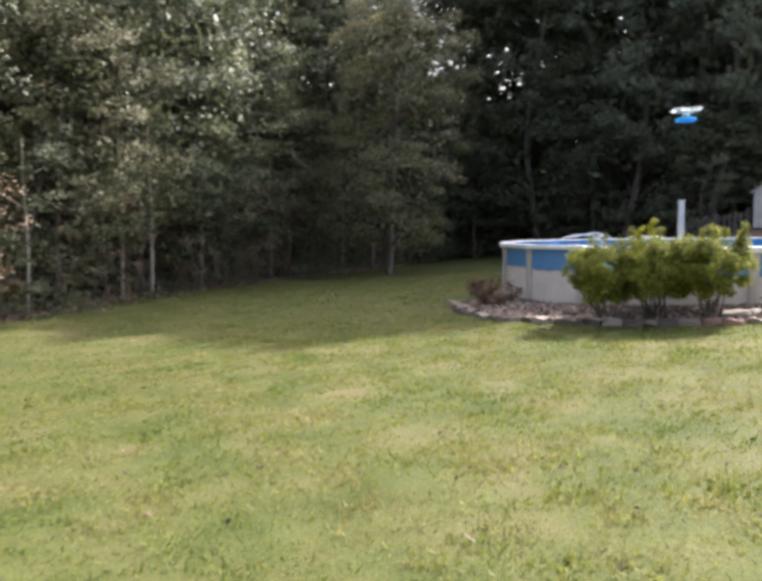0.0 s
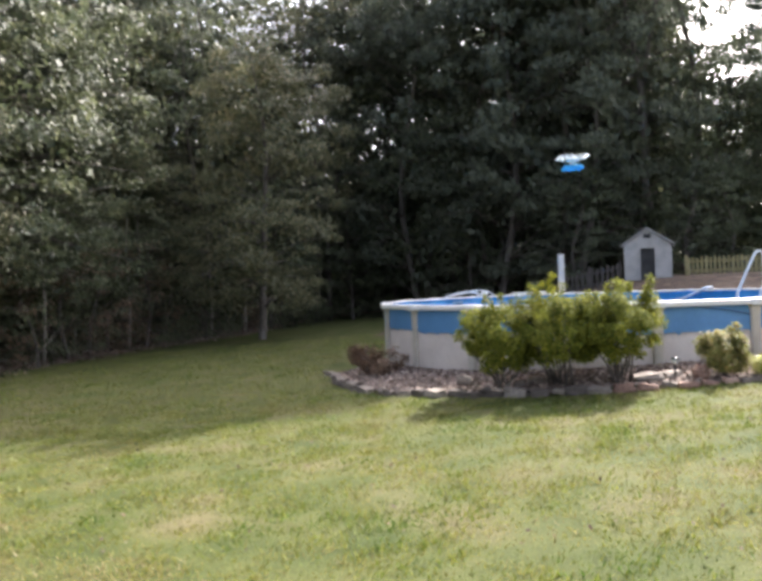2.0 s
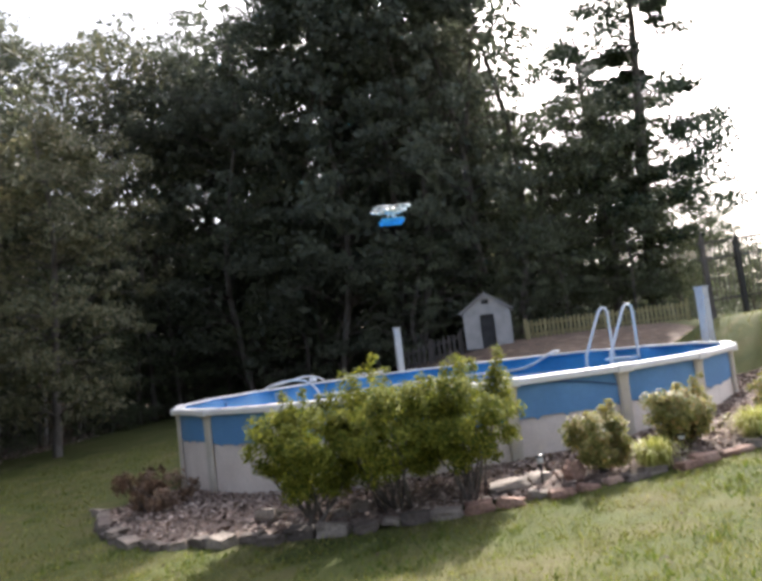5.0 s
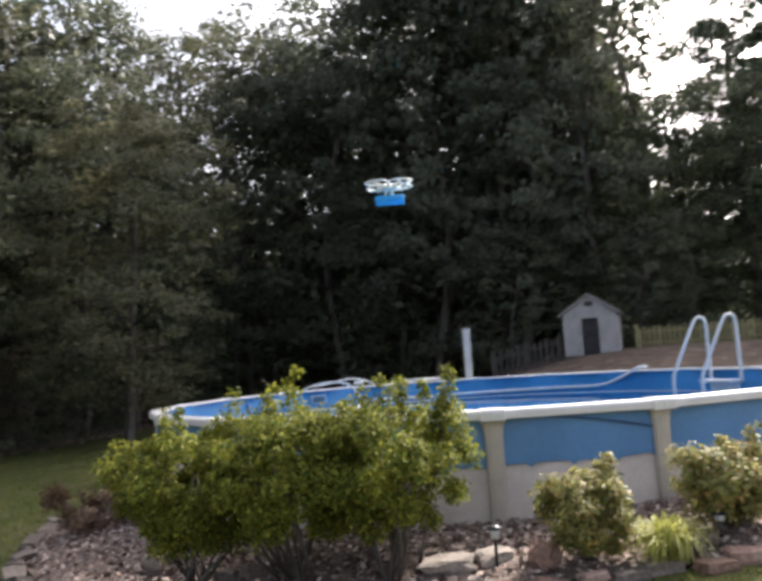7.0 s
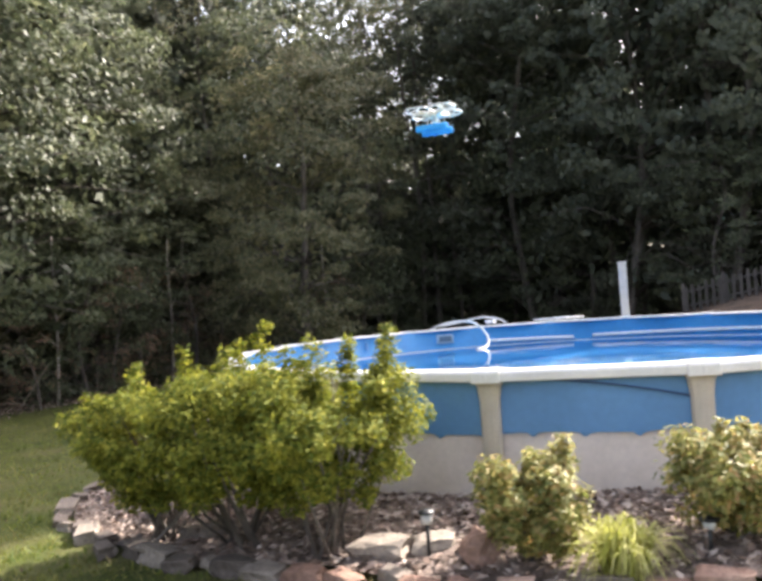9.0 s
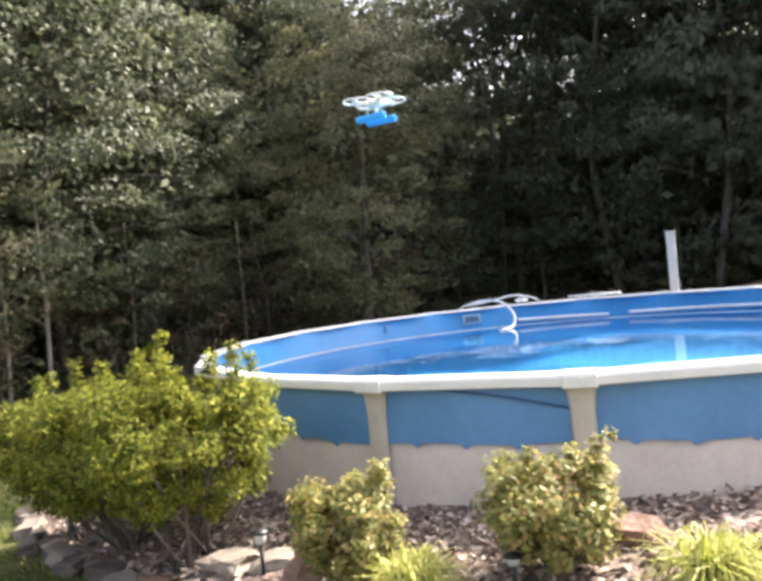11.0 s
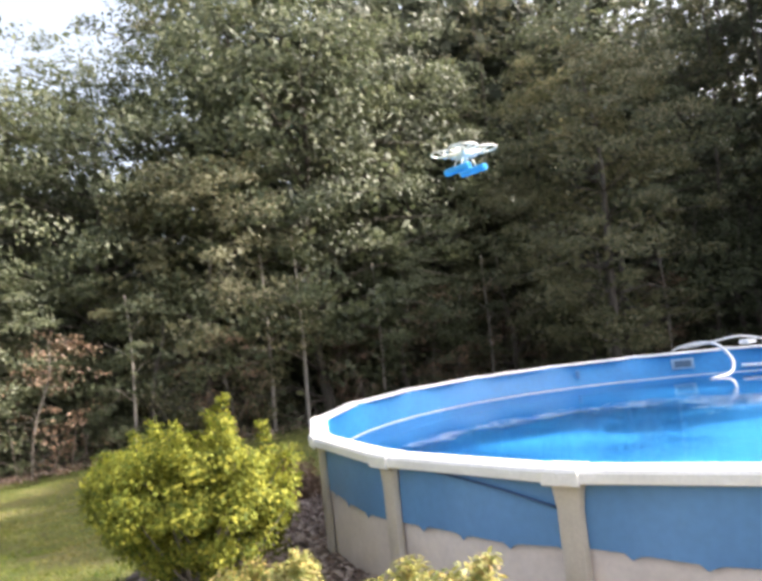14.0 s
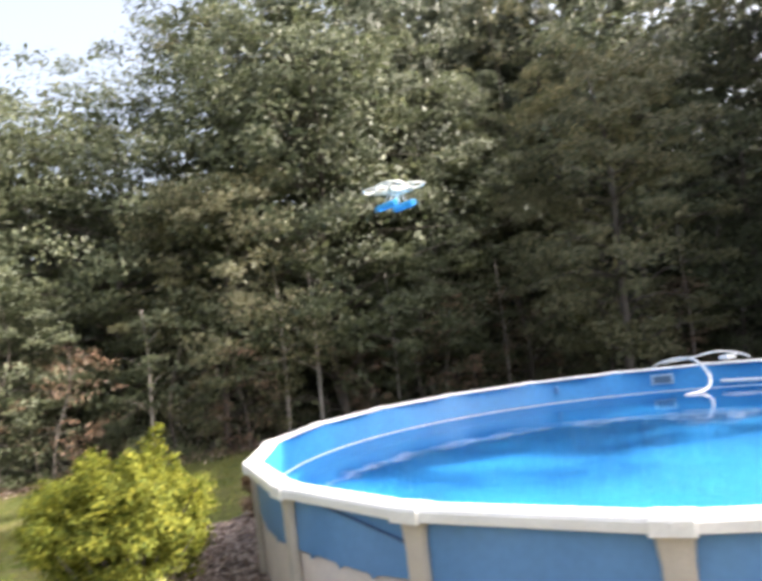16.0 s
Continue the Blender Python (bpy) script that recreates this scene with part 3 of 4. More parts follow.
def tall_fence(a, b, n, h):
    """Posts with pointed tops, three thin rails and slender balusters."""
    base = ground_z(*a) - 0.05
    f = thing("tall_fence", a[0], a[1], base, "dark weathered fence with tall pointed posts", "fence")
    d = Vector((b[0] - a[0], b[1] - a[1]))
    turn = math.degrees(math.atan2(d.y, d.x))
    for i in range(n + 1):
        bm = bmesh.new()
        hh = h + (0.06, -0.05, 0.0)[i % 3]
        corners, w = ((-1, -1), (1, -1), (1, 1), (-1, 1)), 0.055
        lo = [bm.verts.new((sx * w, sy * w, 0.0)) for sx, sy in corners]
        hi = [bm.verts.new((sx * w, sy * w, hh - 0.25)) for sx, sy in corners]
        tip = bm.verts.new((0, 0, hh))
        bm.faces.new(lo[::-1])
        for q in range(4):
            bm.faces.new((lo[q], lo[(q + 1) % 4], hi[(q + 1) % 4], hi[q]))
            bm.faces.new((hi[q], hi[(q + 1) % 4], tip))
        o = part("fence_post", bm, M["dark_wood"], f)
        x, y = a[0] + d.x * i / n, a[1] + d.y * i / n
        o.matrix_basis = pose(d.x * i / n, d.y * i / n, ground_z(x, y) - 0.05 - base, 0.8 * math.sin(i * 2.0), 1.5 * math.sin(i * 3.1), turn)
    rise = ground_z(*b) - ground_z(*a)
    tilt = Matrix.Rotation(radians(turn), 4, "Z") @ Matrix.Rotation(-math.atan2(rise, d.length), 4, "Y")
    for u in (0.34, 0.74, 0.9):
        part("fence_rail", box(d.length + 0.1, 0.035, 0.045, d.length / 2, 0, h * u, 0.004, tilt), M["dark_wood"], f)
    me = bpy.data.meshes.new("baluster")
    bm = box(0.022, 0.018, h * 0.62, 0, 0, 0, 0.003)
    bm.to_mesh(me)
    bm.free()
    me.materials.append(M["dark_wood"])
    k = int(d.length / 0.105)
    for i in range(k):
        u = (i + 0.5) / k
        o = part("baluster", me, None, f)
        o.matrix_basis = pose(d.x * u, d.y * u, rise * u + h * 0.6, 0, 0.8 * math.sin(i * 5.1), turn)


tall_fence((6.85, 4.5), (10.7, 4.1), 5, 2.45)


# ---- planting bed round the pool ----
BED_A, BED_B = -152.0, -8.0


def bed_r(deg):
    """Outer radius of the bed in the direction deg."""
    return np.interp(deg, [-152, -138, -124, -113, -104, -94, -80, -70, -55, -8], [5.6, 5.92, 6.12, 6.05, 5.95, 5.82, 5.86, 5.92, 5.72, 5.6])


def bed_lift(u):
    """Height of the mulch over the lawn from the wall (0) to the border (1)."""
    return 0.035 + 0.05 * (1 - u) + 0.05 * np.sin(np.pi * np.clip(u, 0, 1))


V, F = [], []
na, nr = 150, 10
for i in range(na + 1):
    deg = BED_A + (BED_B - BED_A) * i / na
    a = radians(deg)
    for j in range(nr + 1):
        r = WALL_R - 0.02 + (bed_r(deg) - WALL_R + 0.02) * j / nr
        x, y = r * math.cos(a), r * math.sin(a)
        u = j / nr
        z = ground_z(x, y) + bed_lift(u) + 0.02 * math.sin(7 * a * 3 + j) + 0.012 * math.sin(31 * a + 2.1 * j)
        V.append((x, y, z))
for i in range(na):
    for j in range(nr):
        F.append((i * (nr + 1) + j, i * (nr + 1) + j + 1, (i + 1) * (nr + 1) + j + 1, (i + 1) * (nr + 1) + j))
tagged(new("planting_bed", mesh_of("planting_bed", V, F, M["mulch"], True)), "raised bed of brown mulch round the pool wall", "flower bed", kind="structure")


def bed_z(x, y):
    u = (math.hypot(x, y) - WALL_R) / (bed_r(math.degrees(math.atan2(y, x))) - WALL_R)
    return ground_z(x, y) + float(bed_lift(u))


rng = np.random.default_rng(11)
n = 14000
deg = rng.uniform(BED_A, BED_B, n)
a, R = np.radians(deg), bed_r(deg)
r = WALL_R + 0.03 + rng.random(n) * (R - WALL_R - 0.03)
c = np.stack([r * np.cos(a), r * np.sin(a), np.zeros(n)], 1)
u = (r - WALL_R) / (R - WALL_R)
c[:, 2] = gz(c[:, 0], c[:, 1]) + 0.015 + bed_lift(u) + rng.uniform(0, 0.02, n)
chips = facets("mulch_chips", leaf_cloud(rng, c, np.tile([0, 0, 1.0], (n, 1)), rng.uniform(0.03, 0.085, n), 0.55, 0.6), 4, M["chip"])
tagged(new("mulch_chips", chips), "loose bark chips and dry leaves on the bed", "mulch", kind="stuff")


def stone_mesh(seed, sx, sy, sz, material, boxy=0.40):
    bm = bmesh.new()
    bmesh.ops.create_icosphere(bm, subdivisions=2, radius=0.5)
    for v in bm.verts:
        d = v.co.normalized()
        k = 0.80 + 0.34 * noise.noise(d * 1.6 + Vector((seed * 3.7, seed, 0))) + 0.12 * noise.noise(d * 4.1 + Vector((0, seed * 5.1, 2)))
        q = Vector([max(-boxy, min(boxy, v_ * 0.62)) for v_ in d]) * k * 0.5 / boxy
        v.co = Vector((q.x * sx, q.y * sy, q.z * sz))
    me = bpy.data.meshes.new("edging_stone")
    bm.to_mesh(me)
    bm.free()
    me.materials.append(material)
    return me


border = thing("stone_border", 0, 0, 0, "rough border of grey and reddish stones round the bed", "stone border")
rnd = random.Random(5)
protos = [stone_mesh(s, 0.40, 0.23, 0.15, M["stone"], 0.34) for s in range(1, 6)] + [stone_mesh(s, 0.36, 0.22, 0.15, M["red_stone"], 0.36) for s in range(6, 9)]
deg = BED_A - 2
while deg < BED_B:
    x, y, _ = polar(bed_r(deg) + 0.05 + rnd.uniform(-0.07, 0.07), deg, 0)
    red = deg > -98 and rnd.random() < 0.6
    s = rnd.uniform(0.45, 1.0)
    ob = part("edging_stone", protos[rnd.randint(5, 7)] if red else protos[rnd.randint(0, 4)], None, border)
    ob.matrix_basis = pose(x, y, ground_z(x, y) + 0.03, rnd.uniform(-9, 9), rnd.uniform(-9, 9), deg + 90 + rnd.uniform(-22, 22)) @ Matrix.Diagonal((s, s, s * rnd.uniform(0.8, 1.25), 1))
    deg += 3.1 * s + rnd.uniform(0.0, 0.4)
for x, y, dz, sx, sy, sz, mat, label in ((0.6, -5.6, 0.08, 0.28, 0.24, 0.24, "red_stone", "rounded reddish boulder on the mulch"), (2.12, -4.72, 0.06, 0.38, 0.28, 0.2, "red_stone", "rounded reddish boulder on the mulch"),
                                         (0.0, -5.6, 0.06, 0.44, 0.28, 0.12, "stone", "flat pale stone lying on the mulch"), (0.27, -5.5, 0.05, 0.3, 0.24, 0.11, "stone", "flat pale stone lying on the mulch"),
                                         (-1.4, -5.45, 0.07, 0.3, 0.18, 0.12, "stone", "flat pale stone lying on the mulch"), (-1.62, -5.5, 0.05, 0.22, 0.16, 0.12, "stone", "flat pale stone lying on the mulch"),
                                         (2.75, -4.75, 0.07, 0.42, 0.3, 0.2, "stone", "rough grey stone lying on the mulch"), (-2.35, -5.1, 0.06, 0.3, 0.24, 0.16, "stone", "rough grey stone lying on the mulch")):
    st = new("boulder", stone_mesh(x * 7, sx, sy, sz, M[mat], 0.55 if sz > 0.18 else 0.42))
    st.matrix_world = pose(x, y, bed_z(x, y) + dz - 0.02, 4, -5, x * 90)
    tagged(st, label, "stone", "stones on the bed")


# ---- shrubs ----
def shrub(name, x, y, w, d, h, leaf, material, n, label, group, seed, bottom=0.2, stems=9, aspect=0.5, turn=0.0, lumps=95, spikes=16, back=0.2, sprigs=()):
    """Stems that fan out from the ground, and a ragged crown of small leaves round their ends."""
    g = np.random.default_rng(seed)
    z0 = bed_z(x, y) - 0.03
    s = thing(name, x, y, z0, label, "shrub", group, turn=turn)
    C, S = [], []
    for k in range(lumps):
        a = 2 * math.pi * g.random()
        e = g.uniform(-0.95, 1.0)
        q = (0.94 - 0.16 * max(0, e) ** 4 - 0.45 * max(0, -e) ** 1.3) * math.sqrt(g.uniform(0.15, 1.0))
        C.append((math.cos(a) * q * w / 2, math.sin(a) * q * d / 2 + back * d * (0.5 - 0.5 * e), bottom + (h - bottom) * (0.5 + 0.42 * e)))
        S.append(g.uniform(0.05, 0.12) * min(1.4, max(w, h)))
    for k in range(spikes):
        a = 2 * math.pi * g.random()
        q = g.uniform(0.1, 0.75)
        top = h * g.uniform(0.92, 1.12)
        for t in (0.86, 0.94, 1.0):
            C.append((math.cos(a) * q * w / 2, math.sin(a) * q * d / 2, top * t))
            S.append(0.07 * min(1.3, h) * (1.35 - 0.6 * t))
    # long shoots that stand out of the crown, as (x, y, top)
    for px, py, top in sprigs:
        for t in np.linspace(0.0, 1.0, 7):
            C.append((px * (0.8 + 0.2 * t) + g.normal(0, 0.03), py + g.normal(0, 0.03), h * 0.8 + (top - h * 0.8) * t))
            S.append((0.12 - 0.055 * t) * (1.0 if h > 0.8 else 0.5))
    C, S = np.array(C), np.array(S)
    if h < 0.8:
        S = S * 1.5
    pick = g.choice(len(C), n, p=S ** 2 / (S ** 2).sum())
    off = g.normal(0, 1, (n, 3))
    off /= np.linalg.norm(off, axis=1, keepdims=True)
    off *= (g.random((n, 1)) ** 0.55)
    P = C[pick] + off * S[pick][:, None] * np.array([1, 1, 0.9])
    P = P[P[:, 2] > 0.06]
    nrm = P - np.array([0, 0, h * 0.45])
    nrm /= np.linalg.norm(nrm, axis=1, keepdims=True) + 1e-6
    part("crown", facets("crown", leaf_cloud(g, P, nrm, g.uniform(0.6, 1.3, len(P)) * leaf, aspect), 4, material), None, s)
    for k in range(stems):
        e = C[g.integers(0, lumps)]
        b = np.array([g.normal(0, 0.05 * w), g.normal(0, 0.05 * d), 0.0])
        m = b * 0.5 + e * 0.45 + np.array([g.normal(0, 0.04), g.normal(0, 0.04), 0.02])
        part("stem", tubes("stem", [([tuple(b), tuple(m), tuple(e)], [0.013, 0.009, 0.004])], M["bark"], 6), None, s)
    return s


HEDGE = "overgrown yellow-green shrub beside the pool wall"
shrub("shrub", -1.84, -5.52, 1.25, 1.4, 1.14, 0.04, M["leaf_bush"], 24000, HEDGE, "shrubs along the pool", 21, 0.26, 14, back=0.1, lumps=125, spikes=7)
shrub("shrub", -1.05, -5.56, 1.5, 1.5, 1.2, 0.04, M["leaf_bush"], 31000, HEDGE, "shrubs along the pool", 22, 0.28, 16, back=0.08, lumps=150, spikes=8, sprigs=((-0.12, 0.42, 1.46), (-0.3, 0.36, 1.34)))
shrub("shrub", -0.37, -5.58, 1.15, 1.4, 1.18, 0.04, M["leaf_bush"], 24000, HEDGE, "shrubs along the pool", 23, 0.28, 14, back=0.08, lumps=120, spikes=7, sprigs=((0.42, 0.1, 1.36), (0.0, -0.1, 1.32)))
SMALL = "small bushy shrub with yellow-green and reddish leaves"
shrub("small_shrub", 0.9, -5.54, 0.6, 0.56, 0.57, 0.045, M["leaf_shrub"], 8200, SMALL, "small shrubs on the bed", 31, 0.05, 8, 0.42, lumps=80, spikes=4, back=0.0, sprigs=((0.16, 0.1, 0.66),))
shrub("small_shrub", 1.86, -5.14, 0.7, 0.62, 0.58, 0.045, M["leaf_shrub"], 9600, SMALL, "small shrubs on the bed", 32, 0.05, 8, 0.42, lumps=90, spikes=4, back=0.0, sprigs=((0.26, 0.12, 0.70),))
shrub("small_shrub", 3.35, -4.4, 0.7, 0.62, 0.6, 0.05, M["leaf_shrub"], 4200, SMALL, "small shrubs on the bed", 33, 0.05, 8, 0.42, lumps=34, spikes=6)
shrub("dry_shrub", -3.95, -3.55, 0.95, 0.7, 0.48, 0.06, M["leaf_dry"], 2600, "low brown dried-out shrub at the bed's end", "", 34, 0.03, 14, 0.4, lumps=18, spikes=2)
shrub("dry_shrub", -4.5, -2.2, 0.7, 0.6, 0.42, 0.06, M["leaf_dry"], 1500, "low brown dried-out shrub by the pool wall", "", 35, 0.03, 10, 0.4, lumps=14, spikes=1)


def tuft(x, y, r, n, seed):
    g = np.random.default_rng(seed)
    t = thing("grass_tuft", x, y, bed_z(x, y) - 0.01, "yellow-green clump of arching ornamental grass", "ornamental grass", "grass clumps on the bed")
    Q = []
    for k in range(n):
        a, lean = g.uniform(0, 2 * math.pi), g.uniform(0.15, 1.0)
        L, w = r * g.uniform(0.75, 1.3), g.uniform(0.003, 0.006)
        d, sd = np.array([math.cos(a), math.sin(a), 0]), np.array([-math.sin(a), math.cos(a), 0]) * w
        b = np.array([*g.normal(0, 0.05, 2), 0])
        p1 = b + d * L * lean * 0.35 + np.array([0, 0, L * 0.62])
        p2 = b + d * L * lean * 0.8 + np.array([0, 0, L * (0.95 - 0.35 * lean)])
        p3 = b + d * L * lean * 1.15 + np.array([0, 0, L * (0.95 - 0.75 * lean)])
        Q += [[b - sd, b + sd, p1 + sd, p1 - sd], [p1 - sd, p1 + sd, p2 + sd * 0.8, p2 - sd * 0.8], [p2 - sd * 0.8, p2 + sd * 0.8, p3 + sd * 0.1, p3 - sd * 0.1]]
    part("foliage", facets("foliage", Q, 4, M["tuft"]), None, t)["kind"] = "stuff"


for k, (x, y, r) in enumerate(((1.37, -5.62, 0.26), (2.6, -5.14, 0.3), (4.05, -3.95, 0.3), (3.5, -4.6, 0.24))):
    tuft(x, y, r, 520, 50 + k)


def garden_light(x, y, h):
    z = bed_z(x, y) - 0.02
    g = thing("garden_light", x, y, z, "small black garden light on a stake", "garden light", "garden lights")
    part("stake", tubes("stake", [([(0, 0, 0), (0, 0, h * 0.75)], 0.011)], M["black"], 8), None, g)
    part("lens", tubes("lens", [([(0, 0, h * 0.72), (0, 0, h * 0.93)], [0.03, 0.036])], M["lens"], 12), None, g, "clear plastic lens")
    part("cap", tubes("cap", [([(0, 0, h * 0.92), (0, 0, h * 0.95), (0, 0, h)], [0.05, 0.05, 0.015])], M["black"], 14), None, g)


garden_light(0.30, -5.62, 0.30)
garden_light(1.75, -5.35, 0.2)


# ---- trees ----
def tree_proto(name, seed, h, r, low, material, leaf, clumps, per, trunk_r, style="broad", label="", lean=0.0, core=0):
    """A tapered trunk with limbs; clumps of small leaves on the limbs with gaps between."""
    g = np.random.default_rng(seed)
    t = thing(name, 0, 0, 0, label, "tree", "trees of the woods")
    top = np.array([g.normal(0, 0.3) + lean, g.normal(0, 0.3), h * 0.86])
    bend = (0.005 if style == "pine" else 0.02) * h
    trunk = [(0, 0, -0.3), (bend * g.normal(), bend * g.normal(), h * 0.3), (top[0] * 0.6 + bend * g.normal(), top[1] * 0.6, h * 0.62), tuple(top)]
    tp = curve_points(trunk, 15)
    part("trunk", tubes("trunk", [(tp, list(np.linspace(trunk_r, trunk_r * 0.16, len(tp))))], M["bark"], 9), None, t)
    tp = np.array(tp)
    limbs, C, N, S = [], [], [], []
    for k in range(clumps):
        u = low + (0.97 - low) * (k + g.random()) / clumps
        base = tp[min(len(tp) - 1, int(u * len(tp)))]
        a = g.uniform(0, 2 * math.pi)
        if style == "pine":
            reach = r * (1.0 - 0.5 * (u - low) / (1 - low)) * g.uniform(0.45, 1.0)
            rise = g.uniform(-0.05, 0.3) * reach
        else:
            v = (u - low) / (1 - low)
            reach = r * (math.sqrt(max(0.06, 1 - (2 * v - 0.8) ** 2 / 1.7))) * g.uniform(0.2, 1.0) ** 0.45
            rise = g.uniform(-0.15, 0.45) * reach
        e = base + np.array([math.cos(a) * reach, math.sin(a) * reach, rise])
        if k % 2 == 0 or style == "pine":
            m = base * 0.5 + e * 0.5 + np.array([0, 0, 0.12 * reach])
            limbs.append(([tuple(base), tuple(m), tuple(e)], [trunk_r * 0.28 * (1.1 - u), trunk_r * 0.16 * (1.1 - u), 0.012]))
        n = int(per * g.uniform(0.6, 1.4))
        if style == "pine":
            # tufts of needles set along the outer part of each limb
            stops = np.array([0.45, 0.62, 0.76, 0.88, 1.0])[g.integers(0, 5, n)]
            spread = (0.24 + 0.11 * reach) * (0.55 + 0.6 * stops)
            shift = np.sin(stops * 37.0 + k * 1.7)[:, None] * np.array([-math.sin(a), math.cos(a), 0.25]) * 0.16 * reach
            q = g.normal(0, 1, (n, 3))
            q *= (g.random((n, 1)) ** 0.4) / np.linalg.norm(q, axis=1, keepdims=True)
            sp = base + (e - base) * stops[:, None] + shift + q * spread[:, None] * np.array([1.25, 1.25, 0.6])
        else:
            q = g.normal(0, 1, (n, 3))
            q /= np.linalg.norm(q, axis=1, keepdims=True)
            q *= g.random((n, 1)) ** 0.45
            size = g.uniform(0.4, 0.95) * (0.35 + 0.16 * r)
            sp = e + q * np.array([size, size, size * 0.42])
            tilt = (sp - e)
            sp[:, 2] -= 0.18 * np.hypot(tilt[:, 0], tilt[:, 1]) ** 1.3
        C.append(sp)
        nn = sp - (tp[len(tp) // 2])
        nn[:, 2] *= 0.6
        N.append(nn / (np.linalg.norm(nn, axis=1, keepdims=True) + 1e-6))
    C, N = np.concatenate(C), np.concatenate(N)
    limbs.sort(key=lambda q: -math.dist(q[0][0], q[0][2]))
    for q in limbs[:6]:
        part("limb", tubes("limb", [q], M["bark"], 6), None, t)
    part("branch_mass", tubes("branch_mass", limbs[6:], M["bark"], 4), None, t)["kind"] = "stuff"
    # coarse leaf masses deep in the crown
    k = g.integers(0, len(C), core)
    inner = C[k] * np.array([0.62, 0.62, 1.0]) + g.normal(0, 0.25, (core, 3))
    big = leaf_cloud(g, inner, N[k], g.uniform(1.6, 3.0, core) * min(leaf, 0.2), 0.5, 0.3)
    part("crown", facets("crown", np.concatenate([leaf_cloud(g, C, N, g.uniform(0.6, 1.35, len(C)) * leaf, 0.5 if style != "pine" else 0.36, 0.5), big]), 4, material), None, t)
    return t


WOODS = {}
WOODS["oak"] = tree_proto("broadleaf_tree", 1, 13.0, 5.0, 0.10, M["leaf_olive"], 0.14, 190, 122, 0.17, label="large broadleaf tree with olive-green foliage at the woods' edge", core=2600)
WOODS["oak2"] = tree_proto("broadleaf_tree", 2, 20.0, 5.0, 0.10, M["leaf_dark"], 0.2, 170, 85, 0.19, label="tall broadleaf tree with dark green foliage in the woods", core=2400)
WOODS["light"] = tree_proto("broadleaf_tree", 3, 11.5, 4.2, 0.08, M["leaf_light"], 0.13, 160, 128, 0.14, label="broadleaf tree with pale yellow-green foliage at the woods' edge", core=2600)
WOODS["young"] = tree_proto("young_tree", 4, 6.5, 2.5, 0.05, M["leaf_olive"], 0.10, 95, 75, 0.08, label="young understory tree with drooping sprays", core=200)
# added shade caster: only a high crown, so its shadow clears the pool
WOODS["high"] = tree_proto("tall_tree", 9, 28.0, 3.0, 0.72, M["leaf_dark"], 0.24, 120, 110, 0.2, label="very tall tree added to shade the lawn, its crown out of view", core=1300)
WOODS["dry"] = tree_proto("dry_sapling", 8, 4.6, 1.9, 0.05, M["leaf_dry"], 0.09, 60, 30, 0.05, label="half-bare understory sapling with dry pinkish-brown leaves")
WOODS["thin"] = tree_proto("bare_tree", 5, 20.0, 3.2, 0.35, M["leaf_light"], 0.15, 80, 40, 0.12, label="tall thin tree, half bare, with sparse leaves", core=40)
WOODS["pine"] = tree_proto("pine_tree", 6, 24.0, 6.0, 0.24, M["leaf_pine"], 0.30, 60, 400, 0.42, "pine", label="tall pine with open layered branches", core=60)
WOODS["lone"] = tree_proto("broadleaf_tree", 12, 11.8, 3.3, 0.13, M["leaf_light"], 0.115, 170, 150, 0.16, label="broadleaf tree with yellowish foliage standing forward on the lawn", core=2400)
used = set()


def plant(kind, x, y, s=1.0, turn=None, sz=1.0, tilt=None):
    g = random.Random(int(x * 131 + y * 977))
    a = g.uniform(0, 360) if turn is None else turn
    tx, ty = tilt or (g.uniform(-2, 2), g.uniform(-2, 2))
    m = pose(x, y, ground_z(x, y) - 0.05, tx, ty, 0) @ pose(0, 0, 0, 0, 0, a) @ Matrix.Diagonal((s, s, s * sz, 1))
    if kind not in used:
        used.add(kind)
        WOODS[kind].matrix_world = m
        return
    ob = copy_thing(WOODS[kind], Matrix.Identity(4))
    ob.matrix_basis = m


